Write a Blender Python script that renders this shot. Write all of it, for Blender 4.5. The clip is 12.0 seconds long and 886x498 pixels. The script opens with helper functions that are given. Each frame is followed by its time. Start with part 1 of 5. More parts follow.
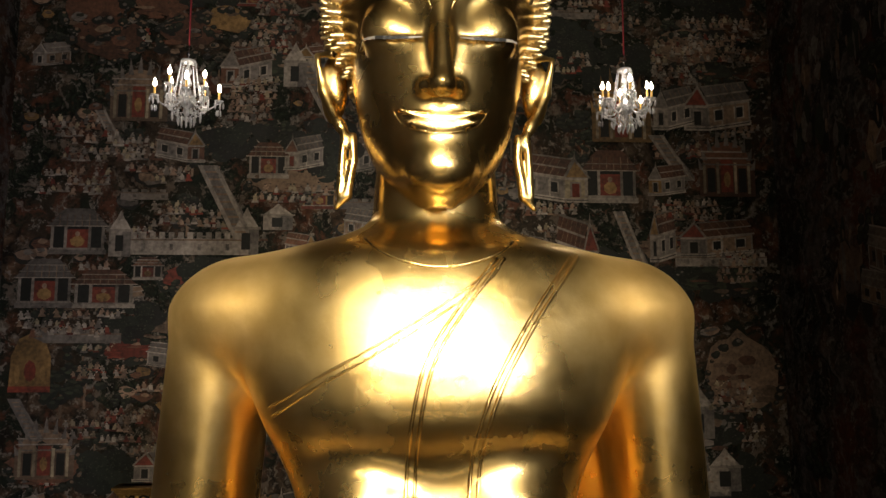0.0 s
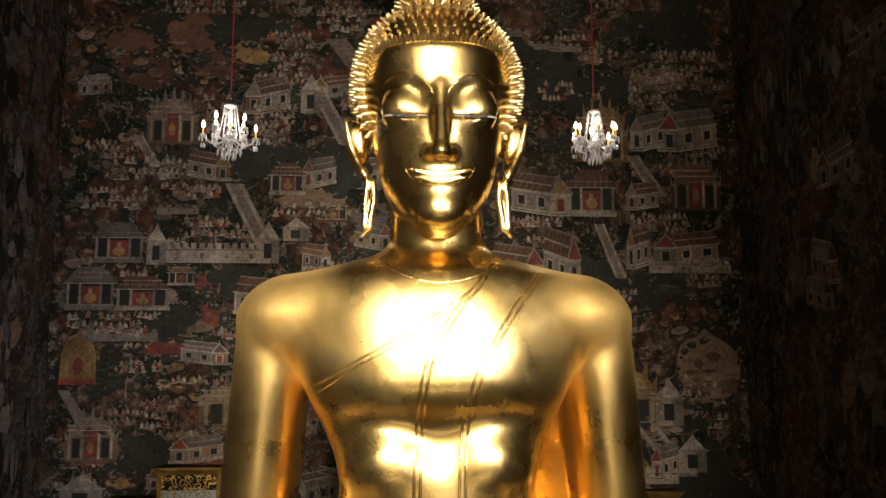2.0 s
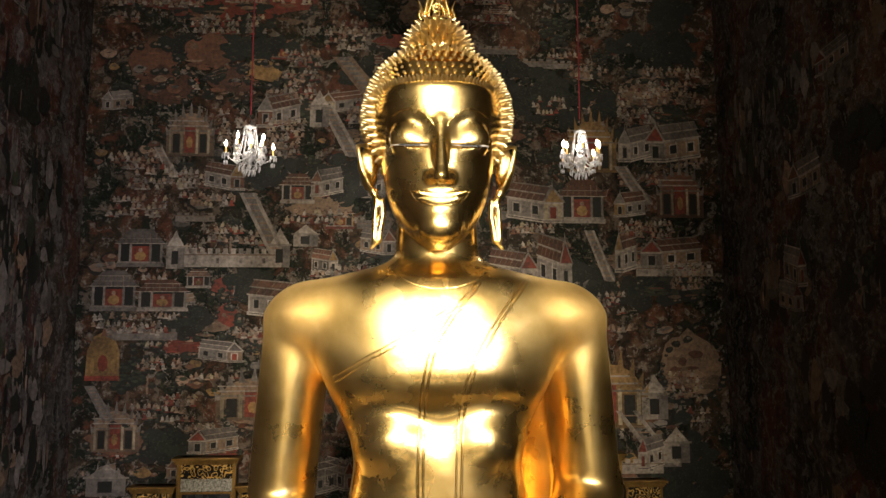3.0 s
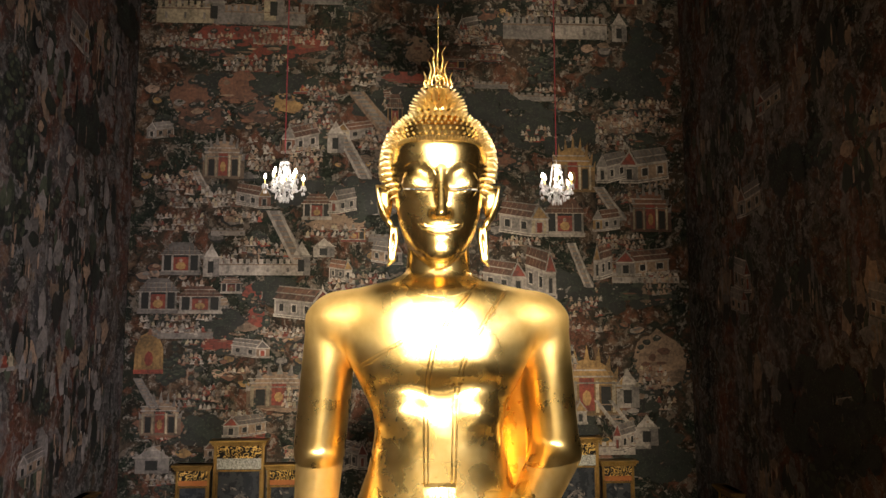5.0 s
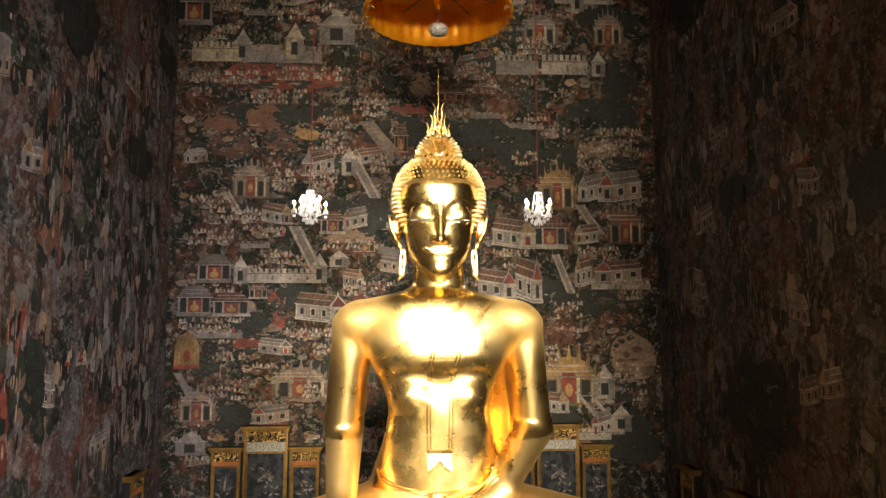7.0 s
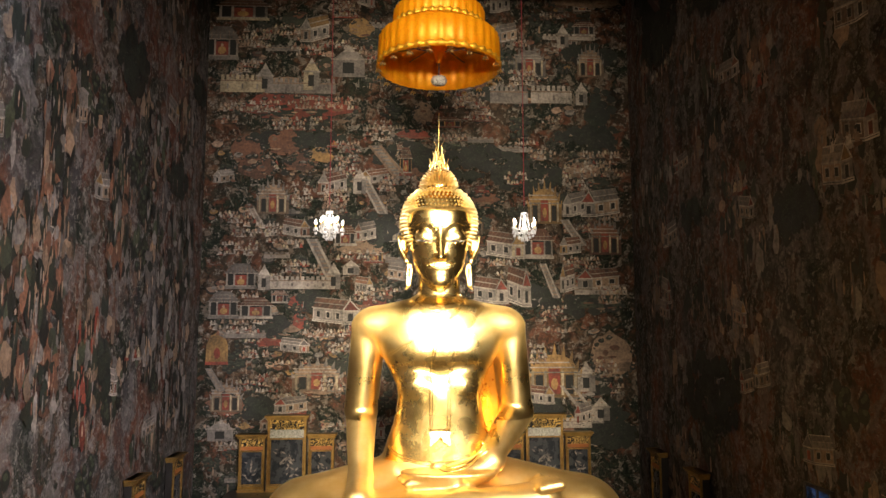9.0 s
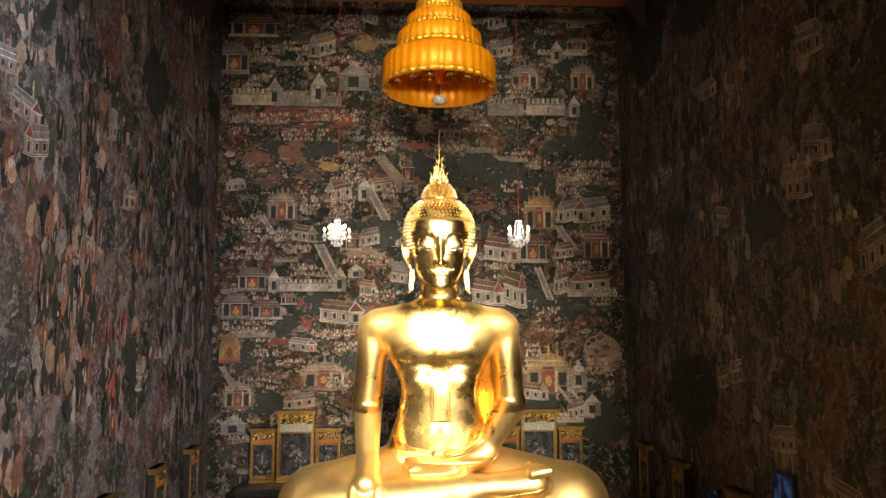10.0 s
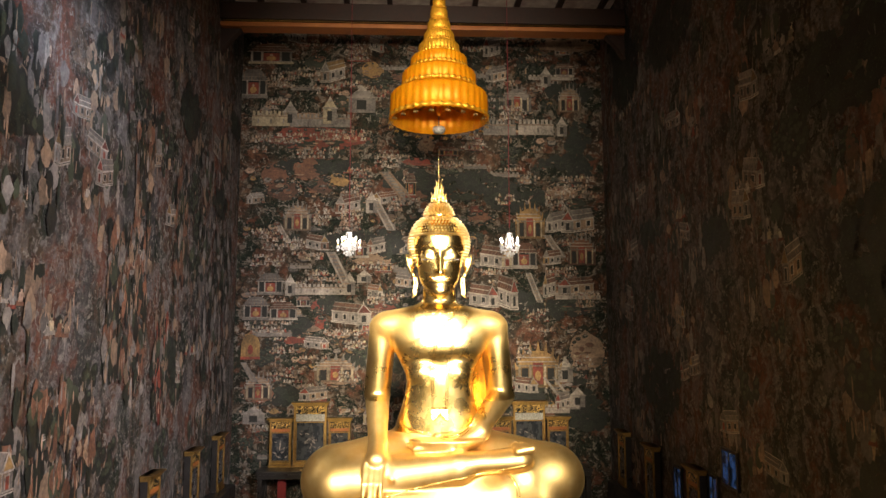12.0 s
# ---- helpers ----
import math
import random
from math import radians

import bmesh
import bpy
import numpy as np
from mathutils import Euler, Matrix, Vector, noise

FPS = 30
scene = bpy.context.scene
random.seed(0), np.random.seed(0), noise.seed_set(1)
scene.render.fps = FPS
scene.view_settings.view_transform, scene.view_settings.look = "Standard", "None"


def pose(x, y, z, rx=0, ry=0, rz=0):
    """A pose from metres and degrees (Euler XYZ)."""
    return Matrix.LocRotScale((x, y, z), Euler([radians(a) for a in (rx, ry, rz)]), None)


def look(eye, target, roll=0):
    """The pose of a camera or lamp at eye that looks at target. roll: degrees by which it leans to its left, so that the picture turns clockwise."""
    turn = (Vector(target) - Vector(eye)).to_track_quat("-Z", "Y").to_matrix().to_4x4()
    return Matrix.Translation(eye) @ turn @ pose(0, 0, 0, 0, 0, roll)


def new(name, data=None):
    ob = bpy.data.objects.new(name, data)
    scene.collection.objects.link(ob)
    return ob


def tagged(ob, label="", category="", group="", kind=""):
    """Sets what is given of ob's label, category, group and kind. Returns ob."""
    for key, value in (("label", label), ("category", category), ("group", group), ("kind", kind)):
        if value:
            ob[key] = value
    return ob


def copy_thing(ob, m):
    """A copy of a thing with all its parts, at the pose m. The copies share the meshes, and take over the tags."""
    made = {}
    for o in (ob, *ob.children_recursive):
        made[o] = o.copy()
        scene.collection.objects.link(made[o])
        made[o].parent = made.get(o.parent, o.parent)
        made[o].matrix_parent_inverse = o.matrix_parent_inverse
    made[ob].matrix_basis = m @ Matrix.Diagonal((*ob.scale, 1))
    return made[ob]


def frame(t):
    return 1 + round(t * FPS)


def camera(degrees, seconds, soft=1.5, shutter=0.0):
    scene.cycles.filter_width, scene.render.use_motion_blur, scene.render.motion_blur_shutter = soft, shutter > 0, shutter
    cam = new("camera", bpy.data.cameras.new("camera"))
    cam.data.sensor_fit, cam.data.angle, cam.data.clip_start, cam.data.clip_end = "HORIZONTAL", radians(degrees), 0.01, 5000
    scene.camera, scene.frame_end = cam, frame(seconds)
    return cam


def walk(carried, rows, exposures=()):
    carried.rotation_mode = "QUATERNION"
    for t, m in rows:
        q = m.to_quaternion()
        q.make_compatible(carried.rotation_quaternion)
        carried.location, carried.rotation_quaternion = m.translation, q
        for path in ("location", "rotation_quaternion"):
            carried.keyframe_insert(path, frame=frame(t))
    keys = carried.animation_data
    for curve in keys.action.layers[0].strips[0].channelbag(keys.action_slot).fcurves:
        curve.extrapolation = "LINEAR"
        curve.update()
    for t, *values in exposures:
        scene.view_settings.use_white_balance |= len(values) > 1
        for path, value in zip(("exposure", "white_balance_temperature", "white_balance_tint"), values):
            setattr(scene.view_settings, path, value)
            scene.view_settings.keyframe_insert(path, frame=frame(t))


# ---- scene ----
cam = camera(66.0, 12.0)
EYE, TILT, LEAN, TURN = 6.5, 6.2, 0.0, -3.0
ROWS = [
    (0.0, 0.000, 0.000, 0.000, 0.00, 0.00, -0.00),
    (0.5, 0.003, -0.282, 0.034, -0.04, -0.00, -0.00),
    (1.0, 0.003, -0.594, 0.071, -0.02, -0.01, 0.00),
    (1.5, 0.006, -0.937, 0.109, -0.01, -0.00, 0.02),
    (2.0, 0.008, -1.309, 0.150, 0.00, -0.01, 0.02),
    (2.5, 0.012, -1.699, 0.193, 0.03, -0.01, 0.03),
    (3.0, 0.014, -2.113, 0.238, 0.03, -0.00, 0.04),
    (5.0, 0.031, -3.964, 0.426, 0.13, 0.12, 0.05),
    (5.5, 0.040, -4.459, 0.488, 0.16, 0.11, 0.05),
    (6.0, 0.050, -4.964, 0.555, 0.20, 0.10, 0.05),
    (6.5, 0.056, -5.479, 0.613, 0.22, 0.13, 0.06),
    (7.0, 0.068, -6.001, 0.679, 0.25, 0.12, 0.07),
    (7.5, 0.076, -6.534, 0.740, 0.27, 0.15, 0.06),
    (9.5, 0.099, -8.641, 1.002, 0.31, 0.14, 0.07),
    (10.0, 0.107, -9.176, 1.067, 0.33, 0.13, 0.07),
    (10.5, 0.115, -9.703, 1.132, 0.35, 0.13, 0.08),
    (11.0, 0.125, -10.225, 1.193, 0.37, 0.13, 0.08),
    (11.5, 0.137, -10.740, 1.255, 0.38, 0.10, 0.08),
    (12.0, 0.155, -11.249, 1.309, 0.40, 0.10, 0.09),
]
walk(cam, [(t, pose(0, 0, EYE, TILT, LEAN, TURN) @ pose(x, y, z, 90 + pitch, roll, yaw)) for t, x, y, z, yaw, pitch, roll in ROWS],
     exposures=[(0.0, -1.9), (1.5, -1.55), (3.0, -1.12), (5.0, -0.52), (7.0, -0.15), (9.5, 0.0), (12.0, 0.05)])

# ---- light ----
world = bpy.data.worlds.new("world")
scene.world = world
world.use_nodes = True
world.node_tree.nodes["Background"].inputs[0].default_value = (0.9, 0.85, 0.8, 1)
world.node_tree.nodes["Background"].inputs[1].default_value = 0.02


def area_lamp(name, eye, target, watts, wide, high, colour, spread=180):
    lamp = bpy.data.lights.new(name, "AREA")
    lamp.shape, lamp.size, lamp.size_y = "RECTANGLE", wide, high
    lamp.energy, lamp.color, lamp.spread = watts, colour, radians(spread)
    ob = new(name, lamp)
    ob.matrix_world = look(eye, target)
    return ob


# unseen floods high on the entrance side, shuttered onto the image, implied by its highlights
WARM = (1.0, 0.86, 0.64)
area_lamp("unseen_flood", (0.0, -8.0, 10.8), (0.1, 4.1, 6.6), 315, 3.5, 2.4, WARM, 33)
# two added fills that brighten the knees, no such lamps known
area_lamp("unseen_flood", (4.6, -7.0, 9.0), (1.9, 3.2, 3.6), 40, 1.4, 1.6, WARM, 26)
area_lamp("unseen_flood", (-4.6, -7.0, 9.0), (-1.6, 3.2, 3.6), 40, 1.4, 1.6, WARM, 26)
# added low fill before the image for legs and belly, no lamp known
area_lamp("low_fill", (0.1, -7.0, 2.2), (0.15, 3.2, 3.5), 8, 5.0, 0.7, WARM, 62)
# unseen high flood for the umbrella front and upper wall
area_lamp("unseen_flood", (0.0, -8.5, 14.6), (0.0, 9.0, 11.4), 115, 4.0, 1.0, WARM, 46)
# added fill for the wall top that the beam would leave dark
area_lamp("unseen_flood", (0.2, -13.8, 8.8), (0.0, 10.3, 12.4), 90, 1.4, 0.8, WARM, 30)
# added fill that washes the unseen wall behind the visitor, for reflections in the gold
area_lamp("south_wash_fill", (0.0, -8.8, 13.8), (0.0, -15.0, 5.5), 470, 3.0, 1.0, (1.0, 0.84, 0.58), 80)
# added cooler fills, set on the entrance side to brighten the west wall
area_lamp("west_wall_fill", (5.0, -10.0, 9.5), (-5.9, 4.0, 5.0), 480, 1.2, 1.6, (0.96, 0.91, 0.92), 60)
area_lamp("west_wall_fill", (3.5, -10.5, 12.0), (-5.8, -0.6, 11.0), 34, 0.4, 0.4, (0.66, 0.80, 1.0), 15)

# ---- materials ----


def node_material(name):
    m = bpy.data.materials.new(name)
    m.use_nodes = True
    return m, m.node_tree.nodes, m.node_tree.links, m.node_tree.nodes["Principled BSDF"]


def noise_node(n, l, scale, detail=4.0, rough=0.6, coords="Object"):
    tc = n.new("ShaderNodeTexCoord")
    nz = n.new("ShaderNodeTexNoise")
    nz.inputs["Scale"].default_value, nz.inputs["Detail"].default_value, nz.inputs["Roughness"].default_value = scale, detail, rough
    l.new(tc.outputs[coords], nz.inputs["Vector"])
    return nz


def ramp_node(n, l, source, stops):
    r = n.new("ShaderNodeValToRGB")
    r.color_ramp.elements[0].position, r.color_ramp.elements[1].position = stops[0][0], stops[-1][0]
    for p, c in stops[1:-1]:
        r.color_ramp.elements.new(p)
    for e, (p, c) in zip(r.color_ramp.elements, stops):
        e.position, e.color = p, (*c, 1)
    l.new(source, r.inputs[0])
    return r


def surface(name, dark, light, rough=(0.4, 0.6), metal=0.0, scale=3.0, bump=0.0, bump_scale=30.0, per_island=0.0):
    """A material whose colour, gloss and relief vary at two scales."""
    m, n, l, b = node_material(name)
    coarse, fine = noise_node(n, l, scale), noise_node(n, l, bump_scale, 6)
    add = n.new("ShaderNodeMath")
    add.operation = "MULTIPLY_ADD"
    l.new(fine.outputs[0], add.inputs[0])
    add.inputs[1].default_value = 0.5
    half = n.new("ShaderNodeMath")
    half.operation = "MULTIPLY"
    l.new(coarse.outputs[0], half.inputs[0])
    half.inputs[1].default_value = 0.5
    l.new(half.outputs[0], add.inputs[2])
    r = ramp_node(n, l, add.outputs[0], [(0.35, dark), (0.65, light)])
    colour = r.outputs[0]
    if per_island:
        geo = n.new("ShaderNodeNewGeometry")
        hsv = n.new("ShaderNodeHueSaturation")
        mp = n.new("ShaderNodeMapRange")
        mp.inputs["To Min"].default_value, mp.inputs["To Max"].default_value = 1 - per_island, 1 + per_island
        l.new(geo.outputs["Random Per Island"], mp.inputs["Value"])
        l.new(mp.outputs[0], hsv.inputs["Value"])
        l.new(colour, hsv.inputs["Color"])
        colour = hsv.outputs[0]
    l.new(colour, b.inputs["Base Color"])
    mr = n.new("ShaderNodeMapRange")
    mr.inputs["From Min"].default_value, mr.inputs["From Max"].default_value = 0.3, 0.7
    mr.inputs["To Min"].default_value, mr.inputs["To Max"].default_value = rough
    l.new(coarse.outputs[0], mr.inputs["Value"])
    l.new(mr.outputs[0], b.inputs["Roughness"])
    b.inputs["Metallic"].default_value = metal
    if bump:
        bp = n.new("ShaderNodeBump")
        bp.inputs["Strength"].default_value, bp.inputs["Distance"].default_value = bump, 0.02
        l.new(fine.outputs[0], bp.inputs["Height"])
        l.new(bp.outputs[0], b.inputs["Normal"])
    return m


GOLD = surface("gilded bronze", (0.86, 0.59, 0.20), (0.96, 0.71, 0.30), (0.21, 0.32), 1.0, 2.6, 0.15, 7.5)


def handled_gilding(m):
    """The gilding is duller over the shoulders than on the chest and face."""
    n, l = m.node_tree.nodes, m.node_tree.links
    b = n["Principled BSDF"]
    polish = b.inputs["Roughness"].links[0].from_socket
    tc, xyz, size = n.new("ShaderNodeTexCoord"), n.new("ShaderNodeSeparateXYZ"), n.new("ShaderNodeMath")
    size.operation = "ABSOLUTE"
    l.new(tc.outputs["Object"], xyz.inputs[0])
    l.new(xyz.outputs["X"], size.inputs[0])
    wide, high, both, add = n.new("ShaderNodeMapRange"), n.new("ShaderNodeMapRange"), n.new("ShaderNodeMath"), n.new("ShaderNodeMath")
    for node, source, lo, hi, least, most in ((wide, size.outputs[0], 0.55, 1.0, 0.0, 1.0), (high, xyz.outputs["Z"], 3.2, 4.0, 0.03, 0.34)):
        node.interpolation_type = "SMOOTHSTEP"
        node.inputs["From Min"].default_value, node.inputs["From Max"].default_value = lo, hi
        node.inputs["To Min"].default_value, node.inputs["To Max"].default_value = least, most
        l.new(source, node.inputs["Value"])
    both.operation, add.operation = "MULTIPLY", "ADD"
    l.new(wide.outputs[0], both.inputs[0])
    l.new(high.outputs[0], both.inputs[1])
    l.new(both.outputs[0], add.inputs[0])
    l.new(polish, add.inputs[1])
    l.new(add.outputs[0], b.inputs["Roughness"])


handled_gilding(GOLD)
GOLD_SATIN = surface("satin gilding", (0.90, 0.61, 0.22), (1.0, 0.74, 0.34), (0.40, 0.50), 1.0, 1.3, 0.05, 7.0)
GOLD_PALE = surface("pale gilding", (0.90, 0.68, 0.34), (1.0, 0.82, 0.48), (0.26, 0.36), 1.0, 3.0, 0.04, 12.0)
EYE_WHITE = surface("mother of pearl", (0.28, 0.25, 0.22), (0.40, 0.37, 0.33), (0.25, 0.35))
EYE_BLACK = surface("black lacquer eye", (0.008, 0.008, 0.008), (0.014, 0.013, 0.012), (0.5, 0.6))
GILT = surface("old gilding", (0.15, 0.085, 0.025), (0.46, 0.28, 0.09), (0.3, 0.5), 0.9, 6.0, 0.3, 60.0)
LACQUER = surface("black lacquer", (0.012, 0.010, 0.010), (0.03, 0.026, 0.024), (0.25, 0.45), 0.0, 4.0, 0.1, 40.0)
CLOTH = surface("orange silk", (0.80, 0.30, 0.004), (1.0, 0.50, 0.008), (0.36, 0.5), 0.25, 2.0, 0.25, 25.0)
BROCADE = surface("gold brocade", (0.62, 0.27, 0.008), (0.98, 0.52, 0.05), (0.25, 0.42), 0.6, 9.0, 0.6, 40.0)
RED_CORD = surface("red cord", (0.14, 0.006, 0.015), (0.22, 0.012, 0.025), (0.6, 0.8), 0.0, 20.0)
WAX = surface("ochre candle sleeve", (0.7, 0.42, 0.1), (0.85, 0.55, 0.16), (0.4, 0.6))
STEEL = surface("bright nickel", (0.5, 0.5, 0.52), (0.75, 0.75, 0.78), (0.1, 0.2), 1.0)
FLOOR_STONE = surface("grey marble", (0.26, 0.23, 0.19), (0.46, 0.41, 0.34), (0.15, 0.3), 0.0, 0.8)
BEAM = surface("dark red lacquered timber", (0.016, 0.006, 0.005), (0.034, 0.011, 0.008), (0.55, 0.7), 0.0, 1.5, 0.15, 12.0)
BAND = surface("orange red painted moulding", (0.26, 0.075, 0.018), (0.42, 0.15, 0.035), (0.4, 0.6), 0.0, 3.0)
CEILING = surface("painted ceiling", (0.3, 0.2, 0.2), (0.75, 0.68, 0.62), (0.5, 0.7), 0.0, 1.6, 0.1, 4.0)
BOUNCE_CREAM = surface("cream bounce wall", (0.42, 0.36, 0.26), (0.55, 0.48, 0.36), (0.7, 0.85), 0.0, 1.0, 0.1, 10.0)
PEDESTAL = surface("gilt mosaic base", (0.3, 0.17, 0.05), (0.7, 0.45, 0.16), (0.3, 0.5), 0.7, 5.0, 0.5, 30.0)


def crystal_material():
    m, n, l, b = node_material("lead crystal")
    b.inputs["Base Color"].default_value = (0.95, 0.95, 1, 1)
    b.inputs["Roughness"].default_value = 0.05
    b.inputs["Transmission Weight"].default_value = 0.65
    b.inputs["IOR"].default_value = 1.6
    return m


def bulb_material():
    m, n, l, b = node_material("lit candle bulb")
    b.inputs["Emission Color"].default_value = (1.0, 0.86, 0.66, 1)
    b.inputs["Emission Strength"].default_value = 150.0
    return m


CRYSTAL, BULB = crystal_material(), bulb_material()

# ---- mesh helpers ----


def mesh_object(name, bm, materials, parent=None, smooth=False, label=""):
    me = bpy.data.meshes.new(name)
    bm.to_mesh(me)
    bm.free()
    for m in materials if isinstance(materials, (list, tuple)) else [materials]:
        me.materials.append(m)
    if smooth:
        me.polygons.foreach_set("use_smooth", [True] * len(me.polygons))
    ob = new(name, me)
    if parent:
        ob.parent = parent
    if label:
        ob["label"] = label
    return ob


def part(name, bm, material, parent, label="", smooth=False):
    return mesh_object(name, bm, material, parent, smooth, label)


def add_box(bm, x0, y0, z0, x1, y1, z1, bevel=0.0, mat=0):
    r = bmesh.ops.create_cube(bm, size=1, matrix=Matrix.Translation(((x0 + x1) / 2, (y0 + y1) / 2, (z0 + z1) / 2)) @ Matrix.Diagonal((abs(x1 - x0), abs(y1 - y0), abs(z1 - z0), 1)))
    vs = r["verts"]
    fs = {f for v in vs for f in v.link_faces}
    for f in fs:
        f.material_index = mat
    if bevel:
        es = list({e for v in vs for e in v.link_edges})
        bmesh.ops.bevel(bm, geom=es, offset=bevel, segments=2, affect="EDGES", profile=0.5)


def add_lathe(bm, profile, seg=16, at=(0, 0, 0), mat=0, turn=None, ripple=0.0, ripples=0):
    """Turn a profile of (radius, height) round the z axis."""
    rings = []
    for r, z in profile:
        ring = []
        for i in range(seg):
            a = 2 * math.pi * i / seg
            rr = r * (1 + ripple * math.cos(ripples * a)) if ripple else r
            p = Vector((rr * math.cos(a), rr * math.sin(a), z))
            if turn is not None:
                p = turn @ p
            ring.append(bm.verts.new(p + Vector(at)))
        rings.append(ring)
    for a, b in zip(rings, rings[1:]):
        for i in range(seg):
            f = bm.faces.new((a[i], a[(i + 1) % seg], b[(i + 1) % seg], b[i]))
            f.material_index, f.smooth = mat, True
    return rings


def add_tube(bm, pts, radii, seg=8, mat=0, closed_ends=True):
    """Sweep a round section of changing radius along points."""
    pts = [Vector(p) for p in pts]
    if not isinstance(radii, (list, tuple)):
        radii = [radii] * len(pts)
    rings, side = [], None
    for i, p in enumerate(pts):
        d = (pts[min(i + 1, len(pts) - 1)] - pts[max(i - 1, 0)]).normalized()
        if side is None:
            side = d.cross(Vector((0, 1, 0)) if abs(d.y) < 0.9 else Vector((1, 0, 0))).normalized()
        side = (side - d * side.dot(d)).normalized()
        up = d.cross(side)
        rings.append([bm.verts.new(p + (side * math.cos(a) + up * math.sin(a)) * radii[i]) for a in (2 * math.pi * k / seg for k in range(seg))])
    for a, b in zip(rings, rings[1:]):
        for i in range(seg):
            f = bm.faces.new((a[i], a[(i + 1) % seg], b[(i + 1) % seg], b[i]))
            f.material_index, f.smooth = mat, True
    if closed_ends:
        for ring in (rings[0][::-1], rings[-1]):
            bm.faces.new(ring).material_index = mat


def smooth_path(pts, steps=6):
    """Catmull-Rom through the points."""
    P = [Vector(p) for p in pts]
    P = [P[0] * 2 - P[1]] + P + [P[-1] * 2 - P[-2]]
    out = []
    for i in range(1, len(P) - 2):
        for s in range(steps):
            t = s / steps
            out.append(0.5 * (2 * P[i] + (P[i + 1] - P[i - 1]) * t + (2 * P[i - 1] - 5 * P[i] + 4 * P[i + 1] - P[i + 2]) * t * t + (3 * P[i] - P[i - 1] - 3 * P[i + 1] + P[i + 2]) * t ** 3))
    return out + [P[-2]]


def let_light_through(m, share):
    """Thin silk: part of the light passes to the other side."""
    n, l = m.node_tree.nodes, m.node_tree.links
    b, out = n["Principled BSDF"], n["Material Output"]
    through_cloth, mix = n.new("ShaderNodeBsdfTranslucent"), n.new("ShaderNodeMixShader")
    l.new(b.inputs["Base Color"].links[0].from_socket, through_cloth.inputs["Color"])
    mix.inputs[0].default_value = share
    l.new(b.outputs[0], mix.inputs[1])
    l.new(through_cloth.outputs[0], mix.inputs[2])
    l.new(mix.outputs[0], out.inputs["Surface"])


let_light_through(CLOTH, 0.45)

# ---- the hall ----
WEST, HALF, NORTH, SOUTH, TOP = -5.95, 5.80, 10.32, -15.0, 16.55


def mural_ground(name, tall, washes):
    """Dark old wall painting: blackish foliage, brown rocks and worn pale passages that swirl into one another."""
    m, n, l, b = node_material(name)
    tc, shift, push, warped = n.new("ShaderNodeTexCoord"), n.new("ShaderNodeVectorMath"), n.new("ShaderNodeVectorMath"), n.new("ShaderNodeVectorMath")
    shift.operation, push.operation, warped.operation = "SUBTRACT", "SCALE", "ADD"
    l.new(noise_node(n, l, 1.5, 4).outputs[1], shift.inputs[0])
    shift.inputs[1].default_value = (0.5, 0.5, 0.5)
    l.new(shift.outputs[0], push.inputs[0])
    push.inputs["Scale"].default_value = 1.1
    l.new(push.outputs[0], warped.inputs[0])
    squeeze = n.new("ShaderNodeMapping")
    squeeze.inputs["Scale"].default_value = (1, 1, tall)
    l.new(tc.outputs["Object"], squeeze.inputs["Vector"])
    l.new(squeeze.outputs[0], warped.inputs[1])

    def swirl(scale, detail=5, rough=0.6):
        nz = noise_node(n, l, scale, detail, rough)
        l.new(warped.outputs[0], nz.inputs["Vector"])
        return nz.outputs[0]

    def lumps(scale):
        vo = n.new("ShaderNodeTexVoronoi")
        vo.inputs["Scale"].default_value = scale
        l.new(warped.outputs[0], vo.inputs["Vector"])
        return vo

    def lay(under, over, mask, amount=1.0):
        mix, part_of = n.new("ShaderNodeMixRGB"), n.new("ShaderNodeMath")
        part_of.operation = "MULTIPLY"
        part_of.inputs[1].default_value = amount
        l.new(mask, part_of.inputs[0])
        l.new(part_of.outputs[0], mix.inputs[0])
        l.new(under, mix.inputs[1])
        l.new(over, mix.inputs[2])
        return mix.outputs[0]

    def where(source, low, high):
        return ramp_node(n, l, source, [(low, (0, 0, 0)), (high, (1, 1, 1))]).outputs[0]

    fine = noise_node(n, l, 11.0, 8, 0.75)
    colour = ramp_node(n, l, swirl(0.7), [(0.30, (0.006, 0.009, 0.007)), (0.46, (0.015, 0.019, 0.013)), (0.56, (0.034, 0.026, 0.018)), (0.70, (0.060, 0.040, 0.028))]).outputs[0]
    rocks, leaves = lumps(4.2), lumps(12.0)
    stone = ramp_node(n, l, rocks.outputs["Distance"], [(0.0, (0.20, 0.15, 0.115)), (0.35, (0.11, 0.075, 0.055)), (0.75, (0.010, 0.009, 0.008))]).outputs[0]
    tint = ramp_node(n, l, swirl(0.9, 2), [(0.38, (0.62, 0.62, 0.60)), (0.5, (1.0, 0.86, 0.72)), (0.62, (1.0, 0.55, 0.40))]).outputs[0]
    toned = n.new("ShaderNodeMixRGB")
    toned.blend_type = "MULTIPLY"
    toned.inputs[0].default_value = 1.0
    l.new(stone, toned.inputs[1])
    l.new(tint, toned.inputs[2])
    colour = lay(colour, toned.outputs[0], where(swirl(1.25), 0.46, 0.53), 0.8)
    foliage = ramp_node(n, l, leaves.outputs["Distance"], [(0.0, (0.034, 0.044, 0.028)), (0.4, (0.014, 0.020, 0.013)), (0.8, (0.003, 0.005, 0.004))]).outputs[0]
    colour = lay(colour, foliage, where(swirl(0.95), 0.50, 0.55), 0.92)
    for scale, low, high, shade in washes:
        flat = n.new("ShaderNodeRGB")
        flat.outputs[0].default_value = (*shade, 1)
